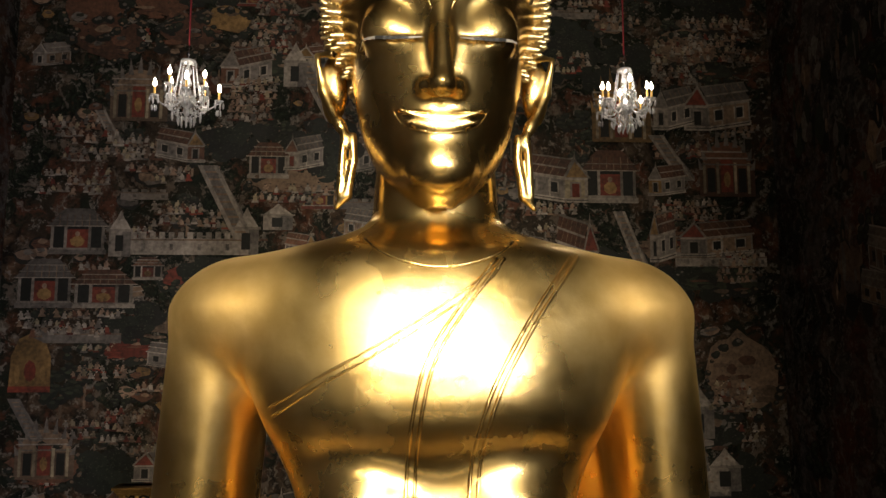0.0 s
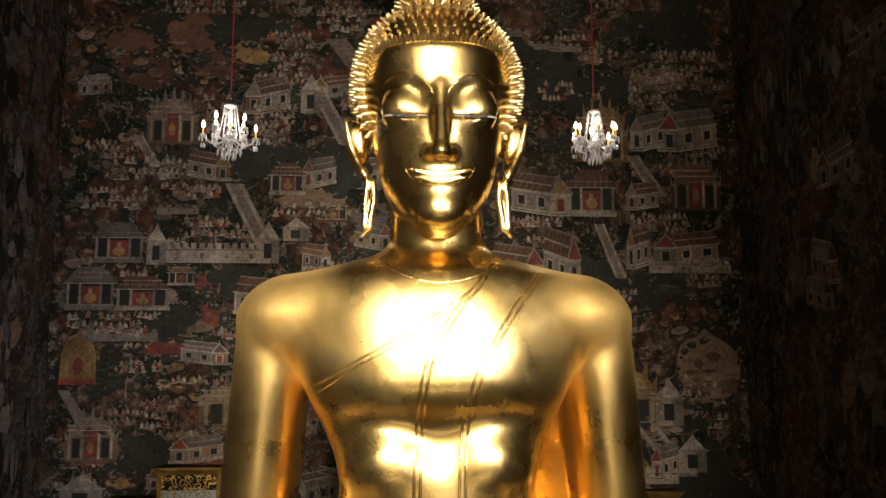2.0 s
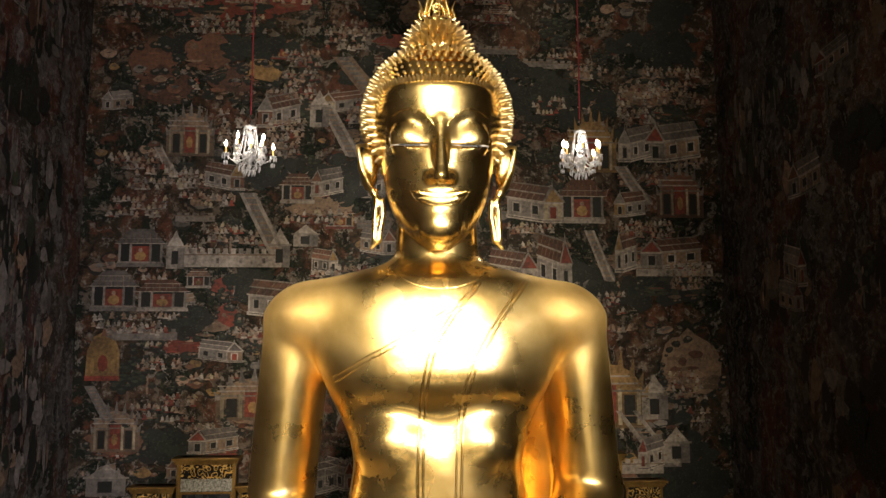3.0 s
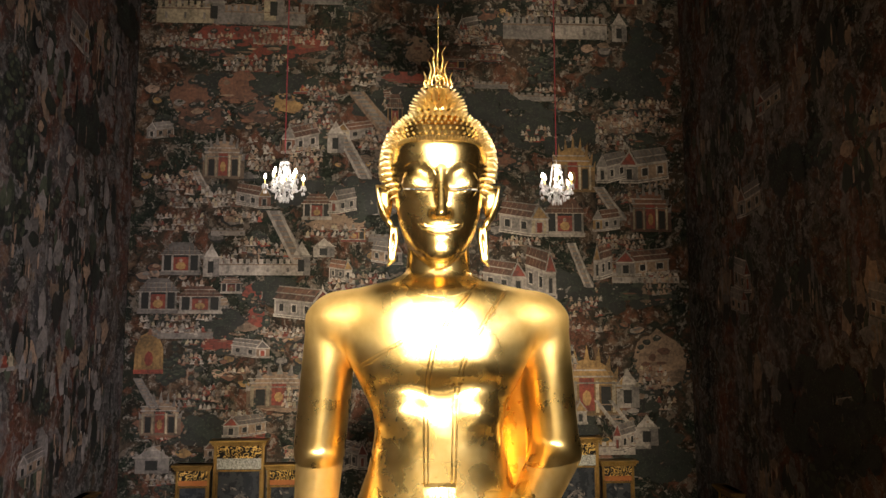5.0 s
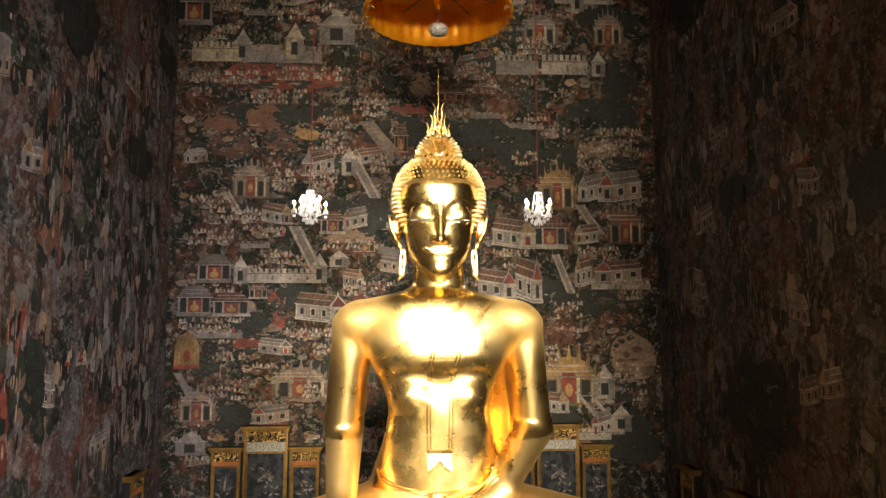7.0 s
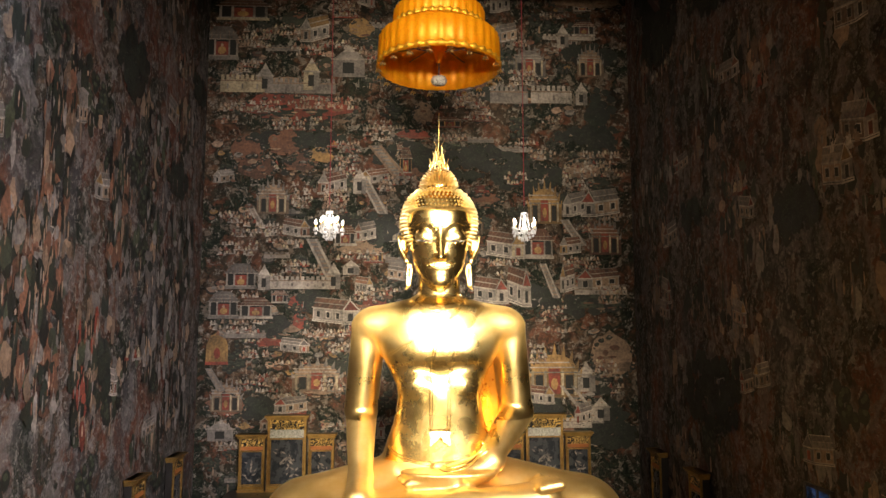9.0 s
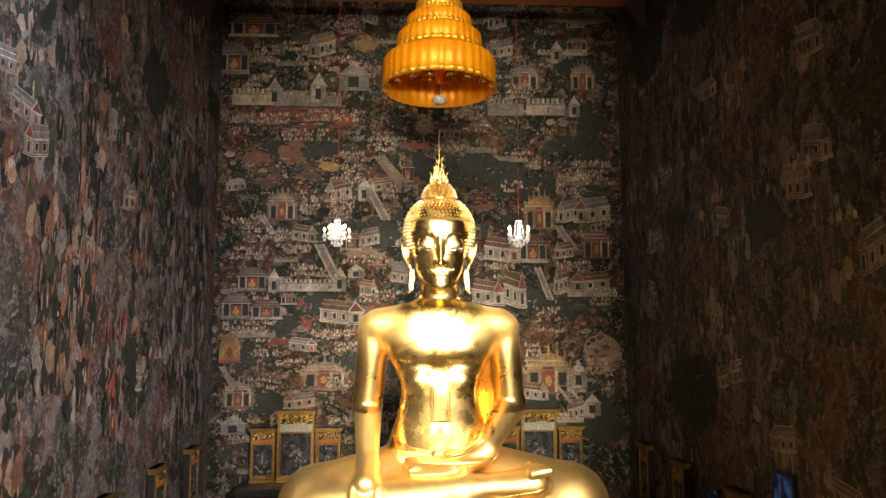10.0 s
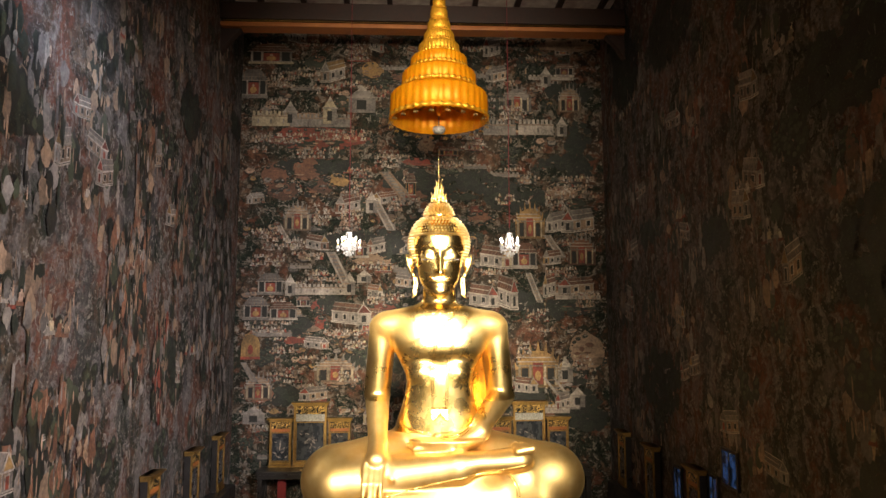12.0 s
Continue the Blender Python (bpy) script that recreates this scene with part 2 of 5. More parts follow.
        colour = lay(colour, flat.outputs[0], where(swirl(scale, 6, 0.66), low, high), 0.75)
    worn = n.new("ShaderNodeMixRGB")
    worn.blend_type = "MULTIPLY"
    worn.inputs[0].default_value = 0.75
    l.new(colour, worn.inputs[1])
    l.new(ramp_node(n, l, fine.outputs[0], [(0.34, (0.35, 0.35, 0.35)), (0.62, (1.25, 1.25, 1.25))]).outputs[0], worn.inputs[2])
    l.new(worn.outputs[0], b.inputs["Base Color"])
    b.inputs["Roughness"].default_value = 0.75
    b.inputs["Specular IOR Level"].default_value = 0.2
    bp = n.new("ShaderNodeBump")
    bp.inputs["Strength"].default_value, bp.inputs["Distance"].default_value = 0.2, 0.008
    l.new(fine.outputs[0], bp.inputs["Height"])
    l.new(bp.outputs[0], b.inputs["Normal"])
    return m


MURAL = mural_ground("old wall painting", 1.0, ((1.7, 0.54, 0.62, (0.13, 0.05, 0.03)), (3.2, 0.55, 0.61, (0.17, 0.135, 0.11)), (6.5, 0.56, 0.62, (0.25, 0.22, 0.195))))
MURAL_WORN = mural_ground("worn wall painting", 0.45, ((0.9, 0.46, 0.64, (0.055, 0.048, 0.052)), (1.1, 0.49, 0.62, (0.12, 0.040, 0.024)), (2.4, 0.50, 0.62, (0.12, 0.105, 0.10)), (4.5, 0.52, 0.63, (0.16, 0.145, 0.14)), (8.0, 0.55, 0.64, (0.22, 0.20, 0.18))))
bm = bmesh.new()
add_box(bm, -9, SOUTH - 0.4, -0.3, 9, NORTH + 0.4, 0)
tagged(mesh_object("floor", bm, FLOOR_STONE), "grey marble floor of the hall", "floor", kind="structure")
walls = {}
for name, box in (("wall_north", (WEST, NORTH, 0, HALF, NORTH + 0.4, TOP)), ("wall_west", (WEST - 0.4, SOUTH, 0, WEST, NORTH + 0.4, TOP)), ("wall_east", (HALF, SOUTH, 0, HALF + 0.4, NORTH + 0.4, TOP)), ("wall_south", (WEST, SOUTH - 0.4, 0, HALF, SOUTH, TOP))):
    bm = bmesh.new()
    add_box(bm, *box)
    # unseen south wall, pale so that it bounces lamp light into the gold
    walls[name] = tagged(mesh_object(name, bm, BOUNCE_CREAM if name == "wall_south" else MURAL if name == "wall_north" else MURAL_WORN), "plain unseen cream wall that bounces light into the gold" if name == "wall_south" else "tall temple wall covered with dark old murals", "wall", kind="structure")
bm = bmesh.new()
add_box(bm, WEST - 0.4, SOUTH - 0.4, TOP, HALF + 0.4, NORTH + 0.4, TOP + 0.3)
for i in range(9):
    x = -5.2 + 1.32 * i
    add_box(bm, x, SOUTH, TOP - 0.14, x + 0.16, NORTH, TOP - 0.004, mat=1)
tagged(mesh_object("ceiling", bm, [CEILING, BEAM]), "painted temple ceiling with dark red joists", "ceiling", kind="structure")

# ---- the gilded image ----


def smin(a, b, k):
    h = np.clip(0.5 + 0.5 * (b - a) / k, 0, 1)
    return b + (a - b) * h - k * h * (1 - h)


def smax(a, b, k):
    return -smin(-a, -b, k)


def ball(x, y, z, c, r):
    qx, qy, qz = (x - c[0]) / r[0], (y - c[1]) / r[1], (z - c[2]) / r[2]
    k0 = np.sqrt(qx * qx + qy * qy + qz * qz) + 1e-6
    k1 = np.sqrt((qx / r[0]) ** 2 + (qy / r[1]) ** 2 + (qz / r[2]) ** 2) + 1e-6
    return k0 * (k0 - 1) / k1


def limb(x, y, z, a, b, ra, rb, flat=1.0):
    """A rounded, tapering limb from a to b; flat squeezes it in height."""
    ba = [b[i] - a[i] for i in range(3)]
    px, py, pz = x - a[0], y - a[1], (z - a[2])
    t = np.clip((px * ba[0] + py * ba[1] + pz * ba[2]) / (ba[0] ** 2 + ba[1] ** 2 + ba[2] ** 2), 0, 1)
    dx, dy, dz = px - t * ba[0], py - t * ba[1], (pz - t * ba[2]) / flat
    return np.sqrt(dx * dx + dy * dy + dz * dz) - (ra + (rb - ra) * t)


def loft(x, y, z, zs, ws, fronts, backs, power):
    """A body of oval sections stacked in height, each with its half-width, front and back."""
    w, f, b = np.interp(z, zs, ws), np.interp(z, zs, fronts), np.interp(z, zs, backs)
    c, d = (f + b) / 2, (b - f) / 2
    q = ((np.abs(x) / w) ** power + (np.abs(y - c) / d) ** power) ** (1 / power)
    side = (q - 1) * np.minimum(w, d)
    return np.maximum(side, np.maximum(zs[0] - z, z - zs[-1]))


def smooth_table(zs, *cols):
    """Resample a table of sections finely and smooth its kinks."""
    zz = np.linspace(zs[0], zs[-1], 240)
    out = [zz]
    for c in cols:
        v = np.interp(zz, zs, c)
        k = np.hanning(11)
        k /= k.sum()
        out.append(np.convolve(np.pad(v, 5, mode="edge"), k, mode="valid"))
    return out


TORSO = smooth_table(
    [1.00, 1.60, 1.95, 2.15, 2.30, 2.45, 2.60, 2.72, 2.85, 2.95, 3.05, 3.15, 3.25, 3.36, 3.48, 3.70, 3.95, 4.12, 4.25, 4.32, 4.37, 4.42, 4.50, 5.10],
    [1.15, 1.02, 0.91, 0.84, 0.795, 0.76, 0.735, 0.72, 0.735, 0.765, 0.81, 0.86, 0.915, 0.97, 1.02, 1.12, 1.18, 1.15, 1.02, 0.84, 0.62, 0.46, 0.385, 0.345],
    [-0.80, -0.76, -0.72, -0.70, -0.695, -0.70, -0.705, -0.705, -0.692, -0.665, -0.632, -0.622, -0.648, -0.700, -0.728, -0.705, -0.645, -0.60, -0.555, -0.51, -0.43, -0.375, -0.35, -0.34],
    [0.80, 0.66, 0.58, 0.54, 0.52, 0.51, 0.50, 0.50, 0.50, 0.51, 0.53, 0.55, 0.57, 0.58, 0.60, 0.62, 0.58, 0.52, 0.48, 0.46, 0.44, 0.41, 0.39, 0.37])


def body(x, y, z):
    d = loft(x, y, z, *TORSO, np.interp(z, [1.8, 2.3, 3.05, 3.5, 4.3, 4.5], [2.3, 2.8, 2.9, 2.65, 2.5, 2.1]))
    ax = np.abs(x)
    # shoulders and upper arms
    d = smin(d, limb(ax, 0.82 * y, z, (0.42, 0.0, 4.10), (1.11, 0.04, 3.98), 0.285, 0.29), 0.20)
    arm = limb(ax, 0.78 * y, z, (1.255, 0.05, 3.81), (1.375, 0.10, 2.48), 0.30, 0.295)
    d = smin(d, arm, np.interp(z, [3.5, 3.72, 4.0], [0.03, 0.10, 0.34]))
    # lower ribs on either side of the sash
    d = smin(d, ball(ax, y, z, (0.36, -0.40, 2.95), (0.28, 0.300, 0.26)), 0.16)
    # forearm laid over the shin
    r = limb(x, y, z, (-1.365, 0.10, 2.42), (-1.30, -1.00, 1.52), 0.275, 0.19)
    r = smin(r, limb(x, y, z, (-1.28, -1.00, 1.52), (-1.30, -1.42, 1.28), 0.19, 0.23), 0.10)
    for i, fx in enumerate((-1.53, -1.42, -1.31, -1.20)):
        r = smin(r, limb(x, y, z, (fx + 0.02, -1.50, 1.26), (fx, -1.80, 0.92), 0.068, 0.054), 0.02)
        r = smin(r, limb(x, y, z, (fx, -1.80, 0.92), (fx, -1.88, 0.42 + 0.07 * abs(i - 1)), 0.054, 0.040), 0.012)
    r = smin(r, limb(x, y, z, (-1.12, -1.40, 1.30), (-0.99, -1.66, 0.98), 0.08, 0.055), 0.04)
    d = smin(d, r, 0.05)
    # forearm with the open palm in the lap
    p = limb(x, y, z, (1.40, 0.10, 2.42), (0.80, -0.90, 1.80), 0.30, 0.20)
    p = smin(p, limb(x, y, z, (0.80, -0.92, 1.74), (0.20, -1.12, 1.56), 0.23, 0.25, 0.75), 0.12)
    for i in range(4):
        fy = -0.98 - 0.13 * i
        p = smin(p, limb(x, y, z, (0.20, fy, 1.52), (-0.66 + 0.06 * abs(i - 1), fy + 0.08, 1.54 - 0.02 * i), 0.095, 0.06), 0.03)
    p = smin(p, limb(x, y, z, (0.46, -0.88, 1.70), (-0.10, -0.92, 1.70), 0.09, 0.06), 0.05)
    p = smin(p, smax(ball(x, y, z, (0.12, -1.12, 1.69), (0.80, 0.36, 0.31)), z - 1.66, 0.04), 0.05)
    d = smin(d, p, 0.05)
    # folded legs
    lx = np.where(x > 0, 0.955 * x, -x)
    legs = limb(lx, y, z, (0.75, -0.10, 0.98), (2.18, -0.72, 0.80), 0.76, 0.67)
    legs = smin(legs, limb(lx, y, z, (2.18, -0.72, 0.76), (1.55, -1.05, 0.74), 0.66, 0.60), 0.2)
    low = limb(x, y, z, (1.95, -1.10, 0.50), (-1.2, -1.46, 0.40), 0.52, 0.40)
    legs = smin(legs, low, 0.10)
    legs = smin(legs, ball(x, y, z, (0, -0.75, 0.75), (1.6, 0.85, 0.68)), 0.15)
    high = limb(x, y, z, (-2.05, -1.02, 0.72), (0.30, -1.42, 1.12), 0.58, 0.33)
    high = smin(high, limb(x, y, z, (0.30, -1.42, 1.14), (0.95, -1.42, 1.26), 0.30, 0.20), 0.12)
    legs = smin(legs, high, 0.06)
    # upturned foot
    foot = limb(x, y, z, (0.30, -1.40, 1.20), (1.52, -1.36, 1.27), 0.25, 0.35, 0.74)
    for i in range(5):
        fy = -1.62 + 0.125 * i
        foot = smin(foot, limb(x, y, z, (1.50, fy, 1.47), (1.80 - 0.015 * i * i, fy + 0.02, 1.52), 0.088, 0.080), 0.012)
    legs = smin(legs, foot, 0.05)
    d = smin(d, legs, 0.07)
    # robe hanging between the body and the arm
    fold = np.maximum(np.abs(x - 0.93) - 0.22, np.maximum(np.abs(y - 0.24 + 0.75 * (x - 0.93)) - 0.035, np.abs(z - 2.5) - 1.2))
    d = smin(d, fold, 0.03)
    return np.maximum(d, -z)


FACE = smooth_table(
    [4.53, 4.58, 4.63, 4.69, 4.77, 4.88, 5.00, 5.13, 5.35, 5.60, 5.90, 6.15, 6.30],
    [0.10, 0.17, 0.225, 0.28, 0.335, 0.395, 0.44, 0.475, 0.515, 0.535, 0.53, 0.49, 0.40],
    [-0.46, -0.57, -0.62, -0.65, -0.665, -0.675, -0.685, -0.69, -0.70, -0.705, -0.70, -0.60, -0.45],
    [0.20, 0.30, 0.38, 0.44, 0.50, 0.54, 0.56, 0.58, 0.62, 0.66, 0.66, 0.58, 0.42])


def head(x, y, z):
    ax = np.abs(x)
    d = loft(x, y, z, *FACE, np.interp(z, [5.1, 5.6, 5.8], [2.15, 2.3, 2.7]))
    # sockets under the brows, then the heavy lids
    d = smax(d, -ball(ax, y, z, (0.265, -0.83, 5.535), (0.215, 0.20, 0.15)), 0.05)
    d = smin(d, ball(ax, y, z, (0.26, -0.563, 5.462), (0.165, 0.110, 0.15)), 0.06)
    d = smax(d, -ball(ax, y, z - 0.03 * np.maximum(0, ax - 0.26) / 0.2, (0.265, -0.70, 5.375), (0.19, 0.05, 0.011)), 0.010)
    # nose
    n = limb(x, y, z, (0, -0.665, 5.60), (0, -0.785, 5.14), 0.038, 0.062)
    n = smin(n, ball(x, y, z, (0, -0.79, 5.09), (0.072, 0.08, 0.06)), 0.03)
    n = smin(n, ball(ax, y, z, (0.082, -0.715, 5.105), (0.042, 0.06, 0.042)), 0.03)
    d = smin(d, n, 0.05)
    # lips and chin
    smile = z - 0.8 * ax * ax
    d = smin(d, ball(x, y, smile, (0, -0.672, 4.955), (0.235, 0.017, 0.022)), 0.016)
    d = smin(d, ball(x, y, smile, (0, -0.666, 4.910), (0.20, 0.016, 0.030)), 0.016)
    d = smin(d, ball(x, y, z, (0, -0.585, 4.695), (0.14, 0.075, 0.09)), 0.12)
    # cranium under the curls, and the topknot
    cap = ball(x, y, z, (0, 0.05, 5.80), CAP)
    d = smin(d, cap, 0.03)
    d = smin(d, loft(x, y, z, *TOPKNOT, 2.0), 0.04)
    # ears with long pierced lobes
    e = limb(ax, y, z, (0.60, -0.10, 5.52), (0.745, 0.03, 5.56), 0.035, 0.010)
    e = smin(e, limb(ax, y, z, (0.74, 0.03, 5.55), (0.70, 0.05, 5.34), 0.018, 0.028), 0.02)
    e = smin(e, limb(ax, y, z, (0.70, 0.05, 5.34), (0.59, 0.0, 5.10), 0.028, 0.032), 0.03)
    e = smin(e, ball(ax, y, z, (0.635, 0.08, 5.36), (0.085, 0.05, 0.23)), 0.03)
    e = smin(e, limb(ax, y, z, (0.59, 0.0, 5.12), (0.525, -0.03, 4.98), 0.034, 0.028), 0.03)
    e = smin(e, limb(ax, y, z, (0.56, -0.03, 5.04), (0.575, -0.05, 4.66), 0.024, 0.026), 0.008)
    e = smin(e, limb(ax, y, z, (0.505, -0.03, 5.03), (0.500, -0.04, 4.88), 0.026, 0.028), 0.008)
    e = smin(e, limb(ax, y, z, (0.500, -0.04, 4.88), (0.535, -0.05, 4.66), 0.028, 0.030), 0.01)
    e = smin(e, limb(ax, y, z, (0.53, -0.05, 4.66), (0.60, -0.05, 4.585), 0.026, 0.018), 0.02)
    return smin(d, e, 0.02)


CAP = (0.645, 0.69, 0.66)
TOPKNOT = smooth_table([6.30, 6.40, 6.48, 6.56, 6.64, 6.71, 6.78], [0.24, 0.27, 0.285, 0.265, 0.215, 0.155, 0.09], [-0.19, -0.22, -0.235, -0.215, -0.165, -0.105, -0.04], [0.29, 0.32, 0.335, 0.315, 0.265, 0.205, 0.14])


def polygonise(field, lo, hi, step):
    """Vertices and quads of the surface field = 0 (one vertex a cell, then drawn onto the surface)."""
    axes = [np.arange(lo[i], hi[i] + step, step) for i in range(3)]
    X, Y, Z = np.meshgrid(*axes, indexing="ij")
    f = field(X, Y, Z)
    neg = f < 0
    nx, ny, nz = f.shape
    count = sum(neg[a:nx - 1 + a, b:ny - 1 + b, c:nz - 1 + c].astype(np.int8) for a in (0, 1) for b in (0, 1) for c in (0, 1))
    cells = np.argwhere((count > 0) & (count < 8))
    index = -np.ones((nx - 1, ny - 1, nz - 1), dtype=np.int64)
    index[tuple(cells.T)] = np.arange(len(cells))
    total, hits = np.zeros((len(cells), 3)), np.zeros(len(cells))
    for axis in range(3):
        for a in (0, 1):
            for b in (0, 1):
                o = [a, b]
                o.insert(axis, 0)
                p = cells + np.array(o)
                q = p.copy()
                q[:, axis] += 1
                fp, fq = f[tuple(p.T)], f[tuple(q.T)]
                cut = (fp < 0) != (fq < 0)
                t = np.where(cut, fp / np.where(cut, fp - fq, 1), 0)
                at = p.astype(float)
                at[:, axis] += t
                total += at * cut[:, None]
                hits += cut
    v = np.array(lo) + step * total / hits[:, None]
    for _ in range(3):
        e = step * 0.2
        g = np.stack([(field(v[:, 0] + e * (i == 0), v[:, 1] + e * (i == 1), v[:, 2] + e * (i == 2)) - field(v[:, 0] - e * (i == 0), v[:, 1] - e * (i == 1), v[:, 2] - e * (i == 2))) / (2 * e) for i in range(3)], 1)
        move = field(v[:, 0], v[:, 1], v[:, 2])[:, None] * g / np.maximum((g * g).sum(1), 0.2)[:, None]
        v = v - np.clip(move, -step * 0.5, step * 0.5)
    quads = []
    for axis in range(3):
        o = [i for i in range(3) if i != axis]
        n1 = [slice(0, -1) if i == axis else slice(1, -1) for i in range(3)]
        n2 = [slice(1, None) if i == axis else slice(1, -1) for i in range(3)]
        a, b = neg[tuple(n1)], neg[tuple(n2)]
        e = np.argwhere(a != b)
        inside = a[tuple(e.T)]
        base = e.copy()
        base[:, o[0]] += 1
        base[:, o[1]] += 1
        corner = []
        for s, t in ((1, 1), (0, 1), (0, 0), (1, 0)):
            c = base.copy()
            c[:, o[0]] -= s
            c[:, o[1]] -= t
            corner.append(index[tuple(c.T)])
        q = np.stack(corner, 1)
        flip = inside if axis != 1 else ~inside
        q[~flip] = q[~flip][:, ::-1]
        quads.append(q)
    return v, np.concatenate(quads)


def front_of(field, x, z, back=0.6, reach=-2.6):
    """The front face of the body at x, z."""
    ys = np.linspace(reach, back, 700)
    f = field(np.full_like(ys, x), ys, np.full_like(ys, z))
    i = int(np.argmax(f < 0))
    return ys[i] if (f < 0).any() else None


def laid_line(bm, field, pts, radius, lift=0.0, mat=0, taper=False):
    """A raised cord that follows the front of the body through points (x, z)."""
    way = []
    for p in smooth_path([(a, 0, b) for a, b in pts], 10):
        y = front_of(field, p.x, p.z)
        if y is not None:
            way.append((p.x, y - lift, p.z))
    n = len(way)
    rr = [radius * (min(1, 6 * min(i + 0.4, n - 0.6 - i) / n) if taper else 1) for i in range(n)]
    add_tube(bm, way, rr, 6, mat)


def add_curl(bm, p, normal, size, length):
    """A pointed snail curl of stacked rings."""
    up = Vector((0, 0, 1))
    d = (normal + up * 0.06).normalized()
    turn = d.to_track_quat("Z", "Y").to_matrix()
    prof = []
    for i in range(4):
        z, r = i / 4, 1 - 0.21 * i
        prof += [(size * r * 0.72, length * z), (size * r, length * (z + 0.12))]
    prof.append((size * 0.08, length))
    add_lathe(bm, prof, 8, p, 4, turn)


def golden_image():
    bv, bq = polygonise(body, (-3.0, -2.3, -0.06), (3.0, 1.15, 4.86), 0.03)
    hv, hq = polygonise(head, (-0.95, -1.0, 4.42), (0.95, 0.85, 6.9), 0.0145)
    bm = bmesh.new()
    me = bpy.data.meshes.new("shell")
    me.from_pydata(np.concatenate([bv, hv]).tolist(), [], np.concatenate([bq, hq + len(bv)]).tolist())
    bm.from_mesh(me)
    bpy.data.meshes.remove(me)
    for again in range(2):
        bmesh.ops.smooth_vert(bm, verts=bm.verts[:], factor=0.5, use_axis_x=True, use_axis_y=True, use_axis_z=True)
    bmesh.ops.recalc_face_normals(bm, faces=bm.faces[:])
    for level in (1.70, 2.34):
        bmesh.ops.bisect_plane(bm, geom=bm.verts[:] + bm.edges[:] + bm.faces[:], plane_co=(0, 0, level), plane_no=(0, 0, 1))
    for f in bm.faces:
        f.smooth = True
        c = f.calc_center_median()
        if (abs(c.x) > 0.96 and c.z < 2.34) or c.z < 1.70 or (c.y < -0.78 and c.z < 2.0):
            f.material_index = 3
    # robe edges on the chest: double cords
    for off in (0.0, 0.042):
        laid_line(bm, body, [(-0.87 + off * 0.5, 3.47 - off), (-0.59, 3.64 - off), (-0.25, 3.83 - off), (0.09, 4.045 - off), (0.28, 4.19 - off), (0.32, 4.235)], 0.009)
        laid_line(bm, body, [(0.30 + off, 4.24), (0.10 + off, 3.99), (-0.06 + off, 3.74), (-0.13 + off, 3.50), (-0.165 + off, 3.2), (-0.18 + off, 2.75), (-0.175 + off, 2.22)], 0.012)
        laid_line(bm, body, [(0.73 + off, 4.27), (0.56 + off, 4.06), (0.40 + off, 3.83), (0.25 + off, 3.56), (0.17 + off, 3.30), (0.14 + off, 3.05), (0.125 + off, 2.75), (0.11 + off, 2.22)], 0.012)
        laid_line(bm, body, [(-0.92, 2.02 - off), (-0.78, 1.85 - off), (-0.42, 1.74 - off), (0, 1.71 - off), (0.42, 1.78 - off), (0.76, 2.0 - off)], 0.014)
    laid_line(bm, body, [(-1.10, 0.66), (-0.60, 0.78), (0.0, 0.92), (0.6, 1.03), (1.2, 1.14), (1.75, 1.24)], 0.020)
    for off in (0.0, 0.05):
        laid_line(bm, body, [(1.30 + off, 1.02), (1.40 + off, 0.92), (1.46 + off, 0.78), (1.47 + off, 0.62)], 0.014)
    # forked end of the sash over the belly
    rows = []
    for i in range(13):
        x = -0.175 + 0.33 * i / 12
        foot = 1.97 + 0.13 * max(0.0, 1 - abs(i - 6) / 4.5)
        row = []
        for z, lift in ((2.24, 0.004), (2.20, 0.035), (foot + 0.02, 0.062), (foot, 0.050), (foot - 0.004, 0.0)):
            row.append(bm.verts.new((x, front_of(body, x, z) - lift, z)))
        rows.append(row)
    for a, b in zip(rows, rows[1:]):
        for k in range(4):
            bm.faces.new((a[k], b[k], b[k + 1], a[k + 1]))
    laid_line(bm, body, [(-0.40, 4.36), (-0.30, 4.27), (-0.1, 4.20), (0.1, 4.20), (0.30, 4.26), (0.40, 4.34)], 0.010)
    # rims of the lips, brows and lids
    up = [(-0.25, 5.01), (-0.17, 4.985), (-0.07, 4.978), (0.0, 4.966), (0.07, 4.978), (0.17, 4.985), (0.25, 5.01)]
    low = [(-0.25, 5.01), (-0.2, 4.935), (-0.1, 4.888), (0, 4.874), (0.1, 4.888), (0.2, 4.935), (0.25, 5.01)]
    laid_line(bm, head, up, 0.004)
    laid_line(bm, head, low, 0.0048)
    for s in (-1, 1):
        laid_line(bm, head, [(s * 0.05, 5.52), (s * 0.075, 5.58), (s * 0.16, 5.665), (s * 0.26, 5.70), (s * 0.36, 5.69), (s * 0.43, 5.65)], 0.010, -0.002, 0, True)
        # eye slit: white with a dark iris
        for x0, x1, w, mat in ((0.10, 0.44, 0.020, 1), (0.17, 0.345, 0.021, 2)):
            rows = []
            for i in range(13):
                u = i / 12
                x = x0 + (x1 - x0) * u
                e = (x - 0.10) / 0.36
                half = 0.0095 * max(0.06, math.sin(math.pi * min(1, max(0.02, e))) ** 0.6) * (1.04 if mat == 2 else 1)
                zc = 5.378 + 0.05 * max(0, e - 0.45) ** 1.3
                yy = front_of(head, s * x, zc + 0.028) - (0.012 if mat == 2 else 0.008)
                rows.append((bm.verts.new((s * x, yy, zc - half)), bm.verts.new((s * x, yy, zc + half))))
            for a, b in zip(rows, rows[1:]):
                bm.faces.new((a[0], b[0], b[1], a[1])).material_index = mat
    # rows of curls over the cranium and the topknot
    rnd = random.Random(4)
